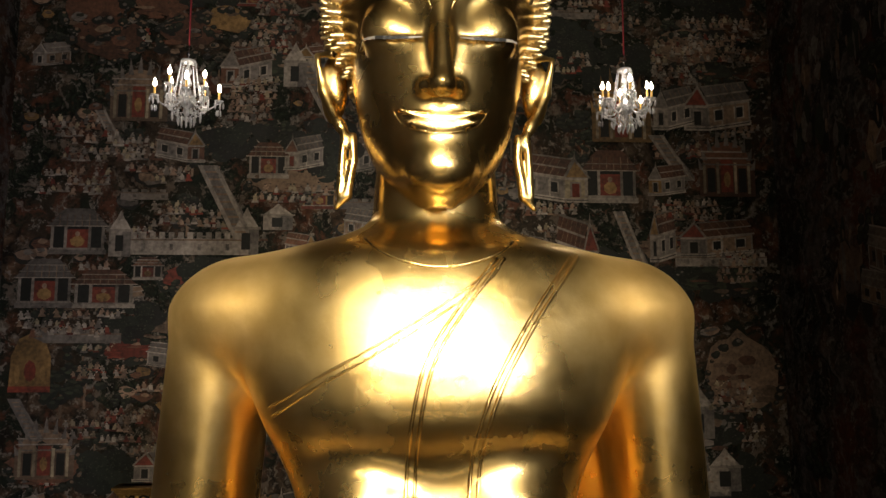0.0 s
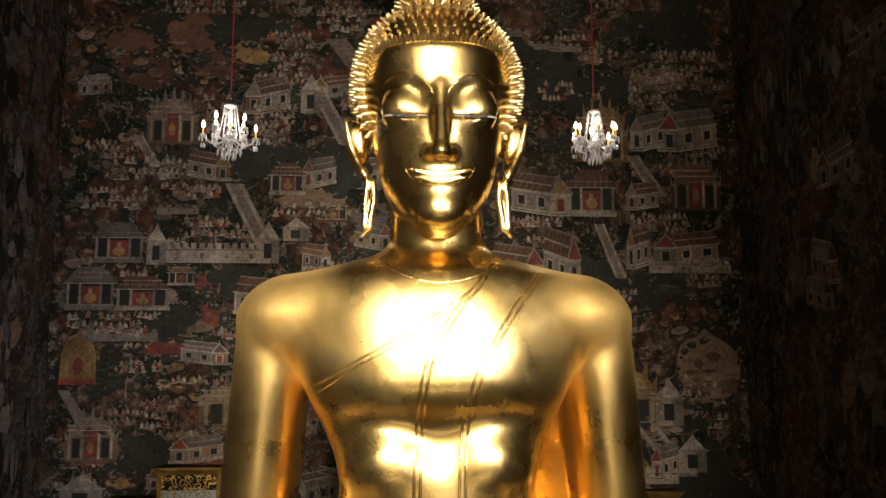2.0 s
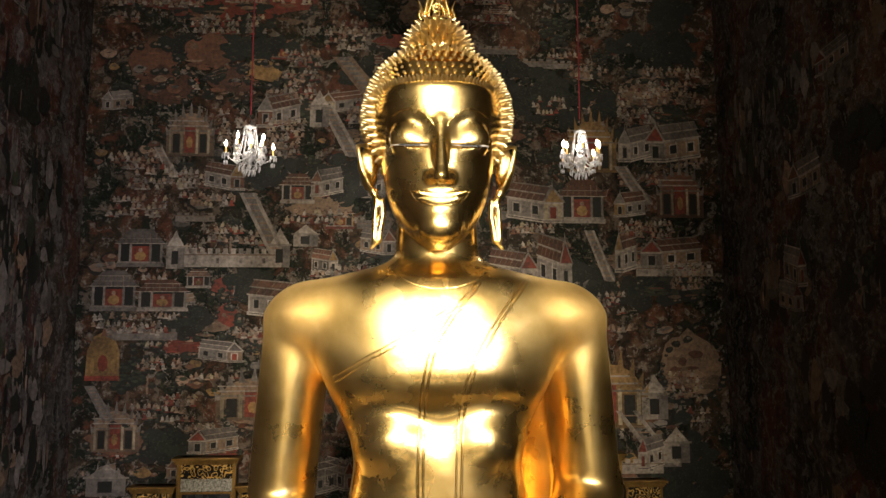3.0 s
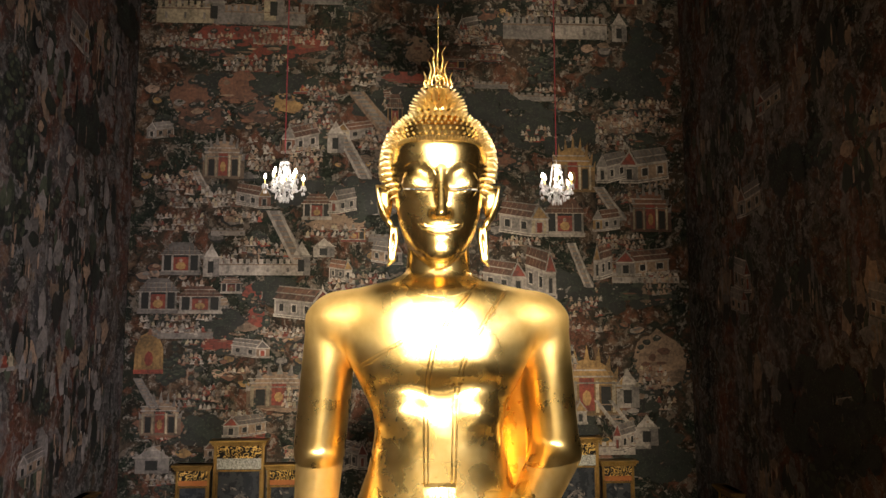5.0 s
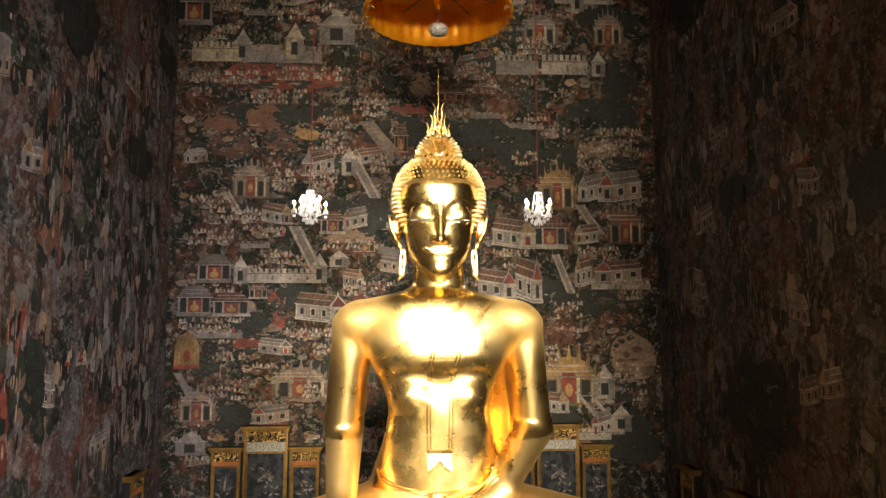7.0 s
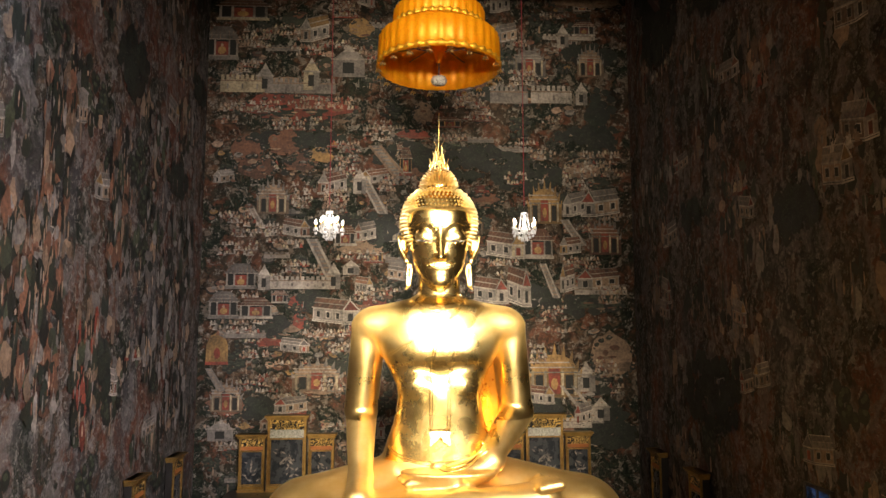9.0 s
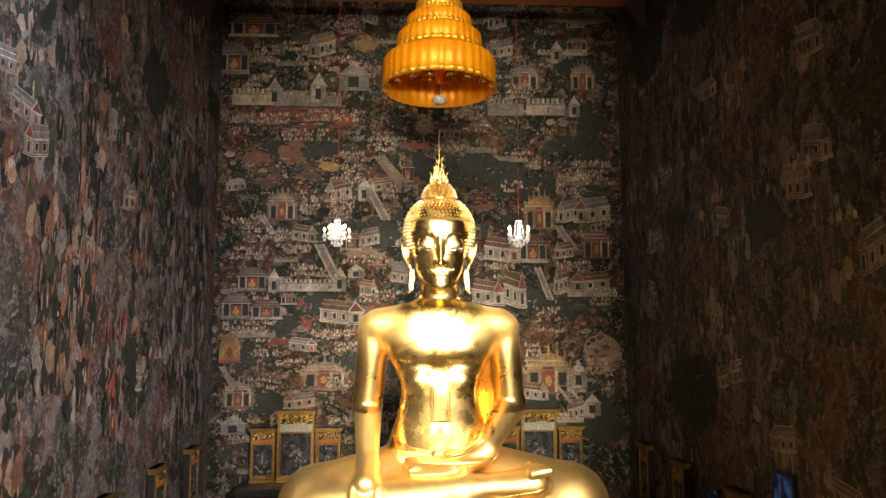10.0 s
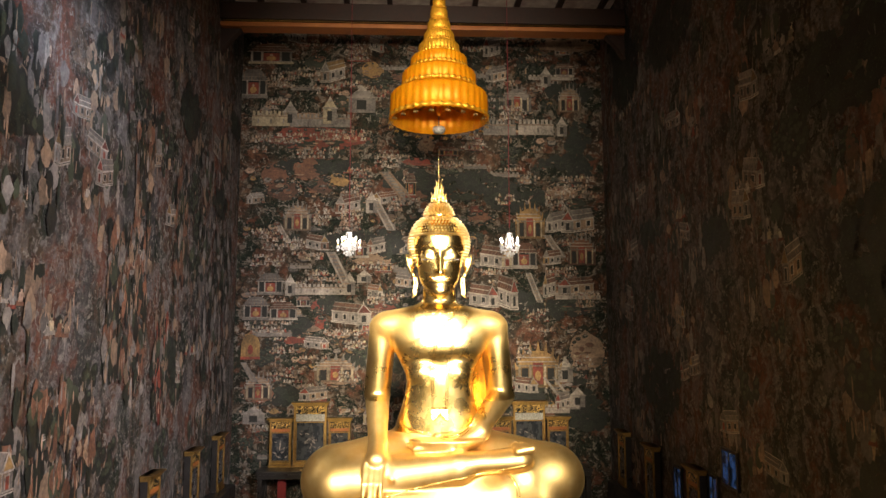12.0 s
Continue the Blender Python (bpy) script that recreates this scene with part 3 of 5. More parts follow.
    for k in range(19):
        zc = 5.34 + 0.062 * k
        rz2 = 1 - ((zc - 5.80) / CAP[2]) ** 2
        if rz2 <= 0.02:
            break
        rx, ry = CAP[0] * math.sqrt(rz2), CAP[1] * math.sqrt(rz2)
        if zc > 6.36:
            break
        num = max(8, int(2 * math.pi * (rx + ry) / 2 / 0.069))
        for i in range(num):
            a = 2 * math.pi * (i + 0.5 * (k % 2)) / num
            x, y = rx * math.cos(a), 0.05 + ry * math.sin(a)
            if y < -0.24 and zc < 5.93 + 0.12 * (1 - min(1, abs(x) / 0.45) ** 2) * 0.2 and abs(x) < 0.56:
                continue
            if abs(x) > 0.5 and -0.05 < y < 0.15 and zc < 5.6:
                continue
            n = Vector((x / 0.63 ** 2, (y - 0.05) / 0.68 ** 2, 0.6 * (zc - 5.80) / 0.70 ** 2)).normalized()
            add_curl(bm, Vector((x, y, zc)) - n * 0.015, n, 0.043, 0.098 + rnd.uniform(-0.008, 0.008))
    for k in range(6):
        zc = 6.475 + 0.054 * k
        w, f, b = (float(np.interp(zc, TOPKNOT[0], TOPKNOT[j])) for j in (1, 2, 3))
        c, d = (f + b) / 2, (b - f) / 2
        num = max(7, int(2 * math.pi * w / 0.085))
        for i in range(num):
            a = 2 * math.pi * (i + 0.5 * (k % 2)) / num
            n = Vector((math.cos(a), math.sin(a), 0.08 + 0.12 * k)).normalized()
            add_curl(bm, Vector((w * math.cos(a), c + d * math.sin(a), zc)) - n * 0.01, n, 0.042, 0.100)
    # fringe of small curls along the hairline
    for i in range(46):
        u = -1 + 2 * i / 45
        x = 0.53 * math.sin(u * 1.5)
        z = 5.945 - 0.30 * max(0, abs(u) - 0.72) ** 1.2 * 3
        y = front_of(head, x, z)
        if y is not None and y < 0.1:
            add_curl(bm, Vector((x, y + 0.01, z)), Vector((x * 0.8, -0.8, 0.6)).normalized(), 0.024, 0.06)
    # flame finial: S-shaped tongues round a spiral, and a long needle
    add_lathe(bm, [(0.05, 6.68), (0.17, 6.72), (0.185, 6.755), (0.14, 6.785), (0.07, 6.80), (0.01, 6.82)], 16, (0, 0.05, 0))
    tongues = (((0.10, 6.74), (0.168, 6.83), (0.150, 6.91), (0.178, 7.00)),
               ((0.075, 6.74), (0.122, 6.82), (0.098, 6.95), (0.085, 7.04), (0.125, 7.15)),
               ((0.05, 6.75), (0.078, 6.86), (0.042, 7.00), (0.062, 7.14), (0.048, 7.23), (0.095, 7.33)))
    for turn in (0, math.pi, math.pi / 2):
        for way in tongues:
            pts = smooth_path([(r * math.cos(turn), 0.05 + r * math.sin(turn), z) for r, z in way], 6)
            n = len(pts)
            add_tube(bm, pts, [0.026 * (1 - i / n) ** 0.6 * (0.65 + 0.4 * math.sin(math.pi * i / n)) + 0.002 for i in range(n)], 7)
    spiral = [Vector((0.052 * (1 - i / 26) * math.cos(i * 0.45), -0.02, 6.885 + 0.052 * (1 - i / 26) * math.sin(i * 0.45))) for i in range(22)]
    add_tube(bm, spiral, 0.013, 6)
    wisp = smooth_path([(0.0, 0.03, 6.76), (0.035, 0.03, 6.92), (0.0, 0.04, 7.04), (-0.012, 0.05, 7.16), (0.004, 0.05, 7.30), (0, 0.05, 7.36), (0, 0.05, 7.6), (0, 0.05, 7.87)], 5)
    add_tube(bm, wisp, [0.024 * (1 - i / 24) + 0.009 if i < 24 else 0.009 - 0.006 * (i - 24) / (len(wisp) - 24) for i in range(len(wisp))], 7)
    ob = mesh_object("buddha_statue", bm, [GOLD, EYE_WHITE, EYE_BLACK, GOLD_SATIN, GOLD_PALE])
    ob.location = (0.17, 4.1, 2.6)
    return tagged(ob, "polished gilded bronze seated image with tight curled hair and flame finial", "statue")


golden_image()

# ---- cornice and ceiling beams ----


def cornice():
    root = tagged(new("cornice"), "red painted tie beam with a line of gold beads under the ceiling", "beam", kind="structure")
    y0 = 7.6
    bm = bmesh.new()
    add_box(bm, WEST + 0.004, y0, 15.08, HALF - 0.004, y0 + 0.5, 15.21, 0.02)
    part("moulding", bm, BAND, root)
    bm = bmesh.new()
    add_box(bm, WEST + 0.004, y0 - 0.05, 15.28, HALF - 0.004, y0 + 0.55, 15.78, 0.02)
    part("beam", bm, BEAM, root)
    bm = bmesh.new()
    n = 170
    for i in range(n):
        bmesh.ops.create_icosphere(bm, subdivisions=1, radius=0.029, matrix=Matrix.Translation((WEST + 0.1 + (HALF - WEST - 0.2) * i / (n - 1), y0 + 0.02, 15.25)))
    tagged(part("bead", bm, GILT, root, "gold beads in a line"), kind="stuff")
    for s in (-1, 1):
        bm = bmesh.new()
        e = HALF if s > 0 else -WEST
        v = [bm.verts.new(q) for d in (0.1, 0.35) for q in ((s * (e - 0.005), y0 + d, 14.3), (s * (e - 0.005), y0 + d, 15.035), (s * (e - 0.58), y0 + d, 15.035), (s * (e - 0.24), y0 + d, 14.68))]
        bm.faces.new(v[:4]), bm.faces.new(v[4:][::-1])
        for i in range(4):
            bm.faces.new((v[i], v[(i + 1) % 4], v[4 + (i + 1) % 4], v[4 + i]))
        bmesh.ops.recalc_face_normals(bm, faces=bm.faces[:])
        part("bracket", bm, BEAM, root, "carved corner bracket")


cornice()

# ---- pedestal ----


def pedestal():
    root = tagged(new("pedestal"), "tall tiered gilded pedestal under the seated image", "pedestal")
    z = 0.0
    for name, hx, y0, y1, h in (("plinth", 3.6, 1.2, 6.0, 0.5), ("step", 3.4, 1.35, 5.8, 0.45), ("waist", 3.1, 1.6, 5.6, 0.75), ("step", 3.25, 1.5, 5.7, 0.4), ("lotus_seat", 3.05, 1.65, 5.6, 0.5)):
        bm = bmesh.new()
        add_box(bm, 0.17 - hx, y0, z, 0.17 + hx, y1, z + h, 0.06)
        part(name, bm, PEDESTAL, root)
        z += h


pedestal()

# ---- gilded panels and tables ----


def frieze_material():
    m, n, l, b = node_material("carved gilt scrolls on black")
    tc = n.new("ShaderNodeTexCoord")
    vo = n.new("ShaderNodeTexVoronoi")
    vo.feature = "SMOOTH_F1"
    vo.inputs["Scale"].default_value = 13.0
    l.new(tc.outputs["Object"], vo.inputs["Vector"])
    wave = n.new("ShaderNodeMath")
    wave.operation = "SINE"
    mul = n.new("ShaderNodeMath")
    mul.operation = "MULTIPLY"
    mul.inputs[1].default_value = 22.0
    l.new(vo.outputs["Distance"], mul.inputs[0])
    l.new(mul.outputs[0], wave.inputs[0])
    r = ramp_node(n, l, wave.outputs[0], [(0.10, (0.015, 0.012, 0.01)), (0.45, (0.75, 0.47, 0.14))])
    l.new(r.outputs[0], b.inputs["Base Color"])
    b.inputs["Roughness"].default_value = 0.4
    b.inputs["Metallic"].default_value = 0.4
    bp = n.new("ShaderNodeBump")
    bp.inputs["Strength"].default_value, bp.inputs["Distance"].default_value = 0.6, 0.02
    l.new(wave.outputs[0], bp.inputs["Height"])
    l.new(bp.outputs[0], b.inputs["Normal"])
    return m


FRIEZE = frieze_material()
PEARL = surface("mother of pearl inlay", (0.05, 0.05, 0.05), (0.62, 0.6, 0.54), (0.2, 0.4), 0.0, 28.0, 0.2, 60.0)
PANEL_BLUE = surface("dark blue painted panel", (0.014, 0.017, 0.022), (0.045, 0.048, 0.055), (0.2, 0.35), 0.0, 4.0, 0.05, 20.0)
DAUB = surface("pale painted figures on panel", (0.16, 0.13, 0.11), (0.36, 0.31, 0.27), (0.3, 0.5), 0.0, 9.0, 0.0, 30.0, 0.4)
RED_CLOTH = surface("dark red cloth", (0.16, 0.01, 0.015), (0.26, 0.03, 0.03), (0.7, 0.85), 0.0, 5.0)


def screen_leaf(root, x, w, h, seed, tall):
    """One leaf of a gilded screen, its foot at z 0 and its face at y 0."""
    rnd = random.Random(seed)
    bm = bmesh.new()
    add_box(bm, x, 0.01, 0, x + w, 0.16, h)
    part("backboard", bm, LACQUER, root, "black lacquered board")
    post = 0.05 * w + 0.015
    for u in (x, x + w - post):
        bm = bmesh.new()
        add_box(bm, u, -0.035, 0.16, u + post, 0.01, h - 0.12, 0.008)
        part("post", bm, GILT, root)
    bm = bmesh.new()
    add_box(bm, x - 0.02, -0.06, 0, x + w + 0.02, 0.01, 0.07, 0.01)
    add_box(bm, x - 0.005, -0.045, 0.072, x + w + 0.005, 0.01, 0.16, 0.012)
    part("foot_rail", bm, GILT, root)
    bm = bmesh.new()
    for a, b, out in ((h - 0.12, h - 0.082, 0.05), (h - 0.08, h - 0.042, 0.08), (h - 0.04, h, 0.12)):
        add_box(bm, x - out * 0.6, -out, a, x + w + out * 0.6, 0.158, b, 0.008)
    part("cornice", bm, GILT, root)
    top = h - 0.12
    bm = bmesh.new()
    fr = 0.24 if tall else 0.19
    add_box(bm, x + post, -0.02, top - fr, x + w - post, 0.008, top - 0.003)
    part("frieze", bm, FRIEZE, root, "carved gilt scroll frieze")
    top -= fr
    bm = bmesh.new()
    br = 0.21 if tall else 0.10
    add_box(bm, x + post, -0.012, top - br, x + w - post, 0.008, top - 0.004)
    part("inlay_band", bm, PEARL if tall else BAND, root, "silvery inlaid band" if tall else "red painted band")
    top -= br
    bm = bmesh.new()
    add_box(bm, x + post, -0.006, 0.16, x + w - post, 0.008, top - 0.004)
    part("picture", bm, PANEL_BLUE, root, "dark blue painted panel")
    bm = bmesh.new()
    for q in ((x + post, 0.17, x + w - post, 0.20), (x + post, top - 0.045, x + w - post, top - 0.01), (x + post, 0.205, x + post + 0.03, top - 0.05), (x + w - post - 0.03, 0.205, x + w - post, top - 0.05)):
        add_box(bm, q[0], -0.022, q[1], q[2], -0.006, q[3], 0.004)
    part("inner_frame", bm, GILT, root)
    bm = bmesh.new()
    for i in range(26 if tall else 14):
        u, v, s = x + w * (0.5 + rnd.gauss(0, 0.14)), 0.22 + (top - 0.25) * min(0.85, max(0.1, 0.45 + rnd.gauss(0, 0.18))), rnd.uniform(0.02, 0.07)
        a = rnd.uniform(0, 3.1)
        u = min(max(u, x + post + 0.12), x + w - post - 0.12)
        pts = [(u + s * math.cos(a) * 1.5, v + s * math.sin(a) * 1.5), (u - s * 0.4 * math.sin(a), v + s * 0.4 * math.cos(a)), (u - s * math.cos(a), v - s * math.sin(a)), (u + s * 0.4 * math.sin(a), v - s * 0.4 * math.cos(a))]
        bm.faces.new([bm.verts.new((c, -0.010, d)) for c, d in pts])
    tagged(part("painted_shape", bm, DAUB, root), kind="stuff")


def gilded_screen(m, leaves, label, group):
    root = tagged(new("gilded_screen"), label, "screen", group)
    x = -sum(w for w, h in leaves) / 2 - 0.03 * (len(leaves) - 1)
    for i, (w, h) in enumerate(leaves):
        screen_leaf(root, x, w, h, i + 3, h > 1.7)
        x += w + 0.06
    root.matrix_world = m
    return root


THREE = [(0.66, 1.46), (1.0, 1.93), (0.66, 1.46)]
gilded_screen(pose(-3.52, 10.12, 2.29), THREE, "three-leaf gilded screen with dark painted panels on a table", "gilded screens")
gilded_screen(pose(3.20, 10.12, 2.29), THREE, "three-leaf gilded screen with dark painted panels on a table", "gilded screens")


def altar_table(x0, x1):
    root = tagged(new("altar_table"), "long black lacquered altar table with gilt edge", "table", "altar tables")
    y0, y1, h = 9.45, 10.29, 2.29
    bm = bmesh.new()
    add_box(bm, x0, y0, h - 0.09, x1, y1, h, 0.012)
    part("tabletop", bm, LACQUER, root)
    bm = bmesh.new()
    add_box(bm, x0 + 0.04, y0 + 0.03, h - 0.22, x1 - 0.04, y0 + 0.07, h - 0.092, 0.008)
    part("apron", bm, LACQUER, root)
    for x in (x0 + 0.05, x1 - 0.19):
        for y in (y0 + 0.03, y1 - 0.17):
            bm = bmesh.new()
            add_box(bm, x, y + 0.045, 0, x + 0.14, y + 0.14, h - 0.092, 0.015)
            part("leg", bm, LACQUER, root)
    bm = bmesh.new()
    add_box(bm, x0 + 0.6, y0 + 0.3, 0, x0 + 0.85, y0 + 0.36, h - 0.1, 0.01)
    part("cloth", bm, RED_CLOTH, root, "hanging dark red cloth")


altar_table(-5.0, -2.0)
altar_table(1.9, 5.0)
# framed panels standing along the side walls
for y in (8.5, 6.2, 3.5):
    gilded_screen(pose(-5.76, y, 2.02, 0, 0, 90), [(0.62, 1.52)], "narrow gilded framed panel on a stand by the wall", "side panels")
    gilded_screen(pose(5.6, y, 2.02, 0, 0, -90), [(0.62, 1.52)], "narrow gilded framed panel on a stand by the wall", "side panels")
for s in (-1, 1):
    bm = bmesh.new()
    add_box(bm, s * (5.35 if s > 0 else 5.5), 2.9, 0, s * (5.79 if s > 0 else 5.94), 9.2, 2.02, 0.02)
    tagged(mesh_object("wall_bench", bm, LACQUER), "long dark stand along the painted wall", "stand", "wall stands")

# ---- glazed panels low on the east wall, blue reflections put in as faint glow ----


def glint_pane():
    m, n, l, b = node_material("pane with glowing blue glint")
    b.inputs["Base Color"].default_value = (0.02, 0.03, 0.05, 1)
    b.inputs["Roughness"].default_value = 0.08
    # patchy blue emission stands in for daylight reflected in the glass
    glint_ramp = ramp_node(n, l, noise_node(n, l, 5.0, 3).outputs[0], [(0.42, (0.0, 0.01, 0.03)), (0.60, (0.12, 0.28, 0.75))])
    l.new(glint_ramp.outputs[0], b.inputs["Emission Color"])
    b.inputs["Emission Strength"].default_value = 0.13
    return m


GLINT = glint_pane()


def glazed_frame(name, y, z0, z1, w):
    root = tagged(new(name), "small dark framed glass with a blue reflection put in as glow", "window", kind="structure")
    x = HALF - 0.03
    bm = bmesh.new()
    add_box(bm, x - 0.012, y + 0.06, z0 + 0.06, x - 0.004, y + w - 0.06, z1 - 0.06)
    part("pane", bm, GLINT, root)
    for q in ((y, z0, y + 0.055, z1), (y + w - 0.055, z0, y + w, z1), (y + 0.056, z0, y + w - 0.056, z0 + 0.055), (y + 0.056, z1 - 0.055, y + w - 0.056, z1), (y + w / 2 - 0.02, z0 + 0.056, y + w / 2 + 0.02, z1 - 0.056)):
        bm = bmesh.new()
        add_box(bm, x - 0.03, q[0], q[1], x + 0.028, q[2], q[3], 0.004)
        part("glass_frame", bm, LACQUER, root)


glazed_frame("glazed_panel_1", 1.75, 3.4, 4.15, 0.7)
glazed_frame("glazed_panel_2", 2.65, 2.9, 3.5, 0.45)
glazed_frame("glazed_panel_3", 4.55, 2.5, 3.3, 0.5)

# ---- hanging tiered umbrella ----


def tiered_umbrella():
    root = tagged(new("tiered_umbrella"), "tiered orange silk ceremonial umbrella hanging over the image", "umbrella")
    tiers = ((1.13, 11.28, 0.64), (0.86, 12.00, 0.42), (0.66, 12.46, 0.33), (0.48, 12.82, 0.29), (0.36, 13.13, 0.25), (0.27, 13.39, 0.27), (0.205, 13.69, 0.27), (0.155, 13.98, 0.25), (0.11, 14.25, 0.24))
    seg = 144
    for i, (r, z, h) in enumerate(tiers):
        nxt = tiers[i + 1][0] * 0.9 if i + 1 < len(tiers) else 0.03
        bm = bmesh.new()
        add_lathe(bm, [(r, z), (r * 0.995, z + h * 0.55), (r * 0.985, z + h * 0.90), (r * 0.93, z + h), (nxt, z + h + 0.02)], seg, ripple=0.012, ripples=36)
        tier = part("tier", bm, CLOTH if i < 3 else BROCADE, root, "" if i < 3 else "gold brocade tier")
        mod = tier.modifiers.new("thick", "SOLIDIFY")
        mod.thickness = 0.012
        bm = bmesh.new()
        w = 0.075 * min(1, r + 0.3)
        rings = []
        for k, zz in enumerate((z + 0.02, z + 0.02 + w)):
            rings.append([bm.verts.new(((r + 0.014) * (1 + 0.012 * math.cos(36 * a)) * math.cos(a), (r + 0.014) * (1 + 0.012 * math.cos(36 * a)) * math.sin(a), zz + (0.015 * math.cos(36 * a) if k else -0.012 * math.cos(36 * a)))) for a in (2 * math.pi * j / 144 for j in range(144))])
        for j in range(144):
            bm.faces.new((rings[0][j], rings[0][(j + 1) % 144], rings[1][(j + 1) % 144], rings[1][j])).smooth = True
        trim = part("brocade_trim", bm, BROCADE, tier, "gold brocade edging")
        mod = trim.modifiers.new("thick", "SOLIDIFY")
        mod.thickness, mod.offset = 0.006, 1
    # spokes under the lowest tier, the centre boss and small lamp
    bm = bmesh.new()
    for k in range(12):
        a = 2 * math.pi * k / 12
        add_tube(bm, [(0.06 * math.cos(a), 0.06 * math.sin(a), 11.78), (1.10 * math.cos(a), 1.10 * math.sin(a), 11.80)], 0.012, 6)
    tagged(part("rib_frame", bm, GILT, root, "thin radial ribs"), kind="stuff")
    bm = bmesh.new()
    add_lathe(bm, [(0.01, 11.40), (0.05, 11.44), (0.09, 11.58), (0.15, 11.74), (0.15, 11.82), (0.04, 11.9), (0.03, 12.6)], 20)
    part("boss", bm, CLOTH, root, "gathered yellow silk boss")
    bm = bmesh.new()
    add_tube(bm, [(0, 0, 11.41), (0, 0, 11.14)], 0.012, 6)
    part("stem", bm, LACQUER, root)
    bm = bmesh.new()
    add_lathe(bm, [(0.02, 11.15), (0.13, 11.13), (0.155, 11.06), (0.12, 11.00), (0.03, 10.98)], 18)
    part("glass_shade", bm, PEARL, root, "small pale glass shade")
    bm = bmesh.new()
    add_tube(bm, [(0, 0, 14.4), (0, 0, 15.2), (0, 0, TOP)], [0.05, 0.02, 0.015], 8)
    part("hanging_rod", bm, GILT, root)
    # pendants round the rim
    bm = bmesh.new()
    add_tube(bm, [(0, 0, 0.0), (0, 0, -0.07)], 0.004, 5)
    for k in range(5):
        a = 2 * math.pi * k / 5
        add_tube(bm, [(0, 0, -0.06), (0.04 * math.cos(a), 0.04 * math.sin(a), -0.075), (0.058 * math.cos(a), 0.058 * math.sin(a), -0.115)], [0.013, 0.016, 0.004], 5)
    bmesh.ops.create_icosphere(bm, subdivisions=1, radius=0.024, matrix=Matrix.Translation((0, 0, -0.075)))
    first = part("pendant", bm, GILT, root, "small gilt flower pendant")
    for k in range(20):
        a = 2 * math.pi * (k + 0.4) / 20
        o = first if k == 0 else new("pendant", first.data)
        o.parent = root
        o.location = (1.13 * math.cos(a), 1.13 * math.sin(a), 11.27)
        if k:
            o["label"] = "small gilt flower pendant"
    root.location = (0.17, 4.1, 0)


tiered_umbrella()

# ---- crystal chandeliers ----


def prism(bm, x, y, z, s):
    add_lathe(bm, [(0.001, z), (0.011 * s, z - 0.02 * s), (0.014 * s, z - 0.055 * s), (0.001, z - 0.085 * s)], 5, (x, y, 0))


def bead_chain(bm, a, b, sag, n, r):
    for i in range(n + 1):
        t = i / n
        p = Vector(a).lerp(Vector(b), t) - Vector((0, 0, sag * 4 * t * (1 - t)))
        bmesh.ops.create_icosphere(bm, subdivisions=1, radius=r, matrix=Matrix.Translation(p))


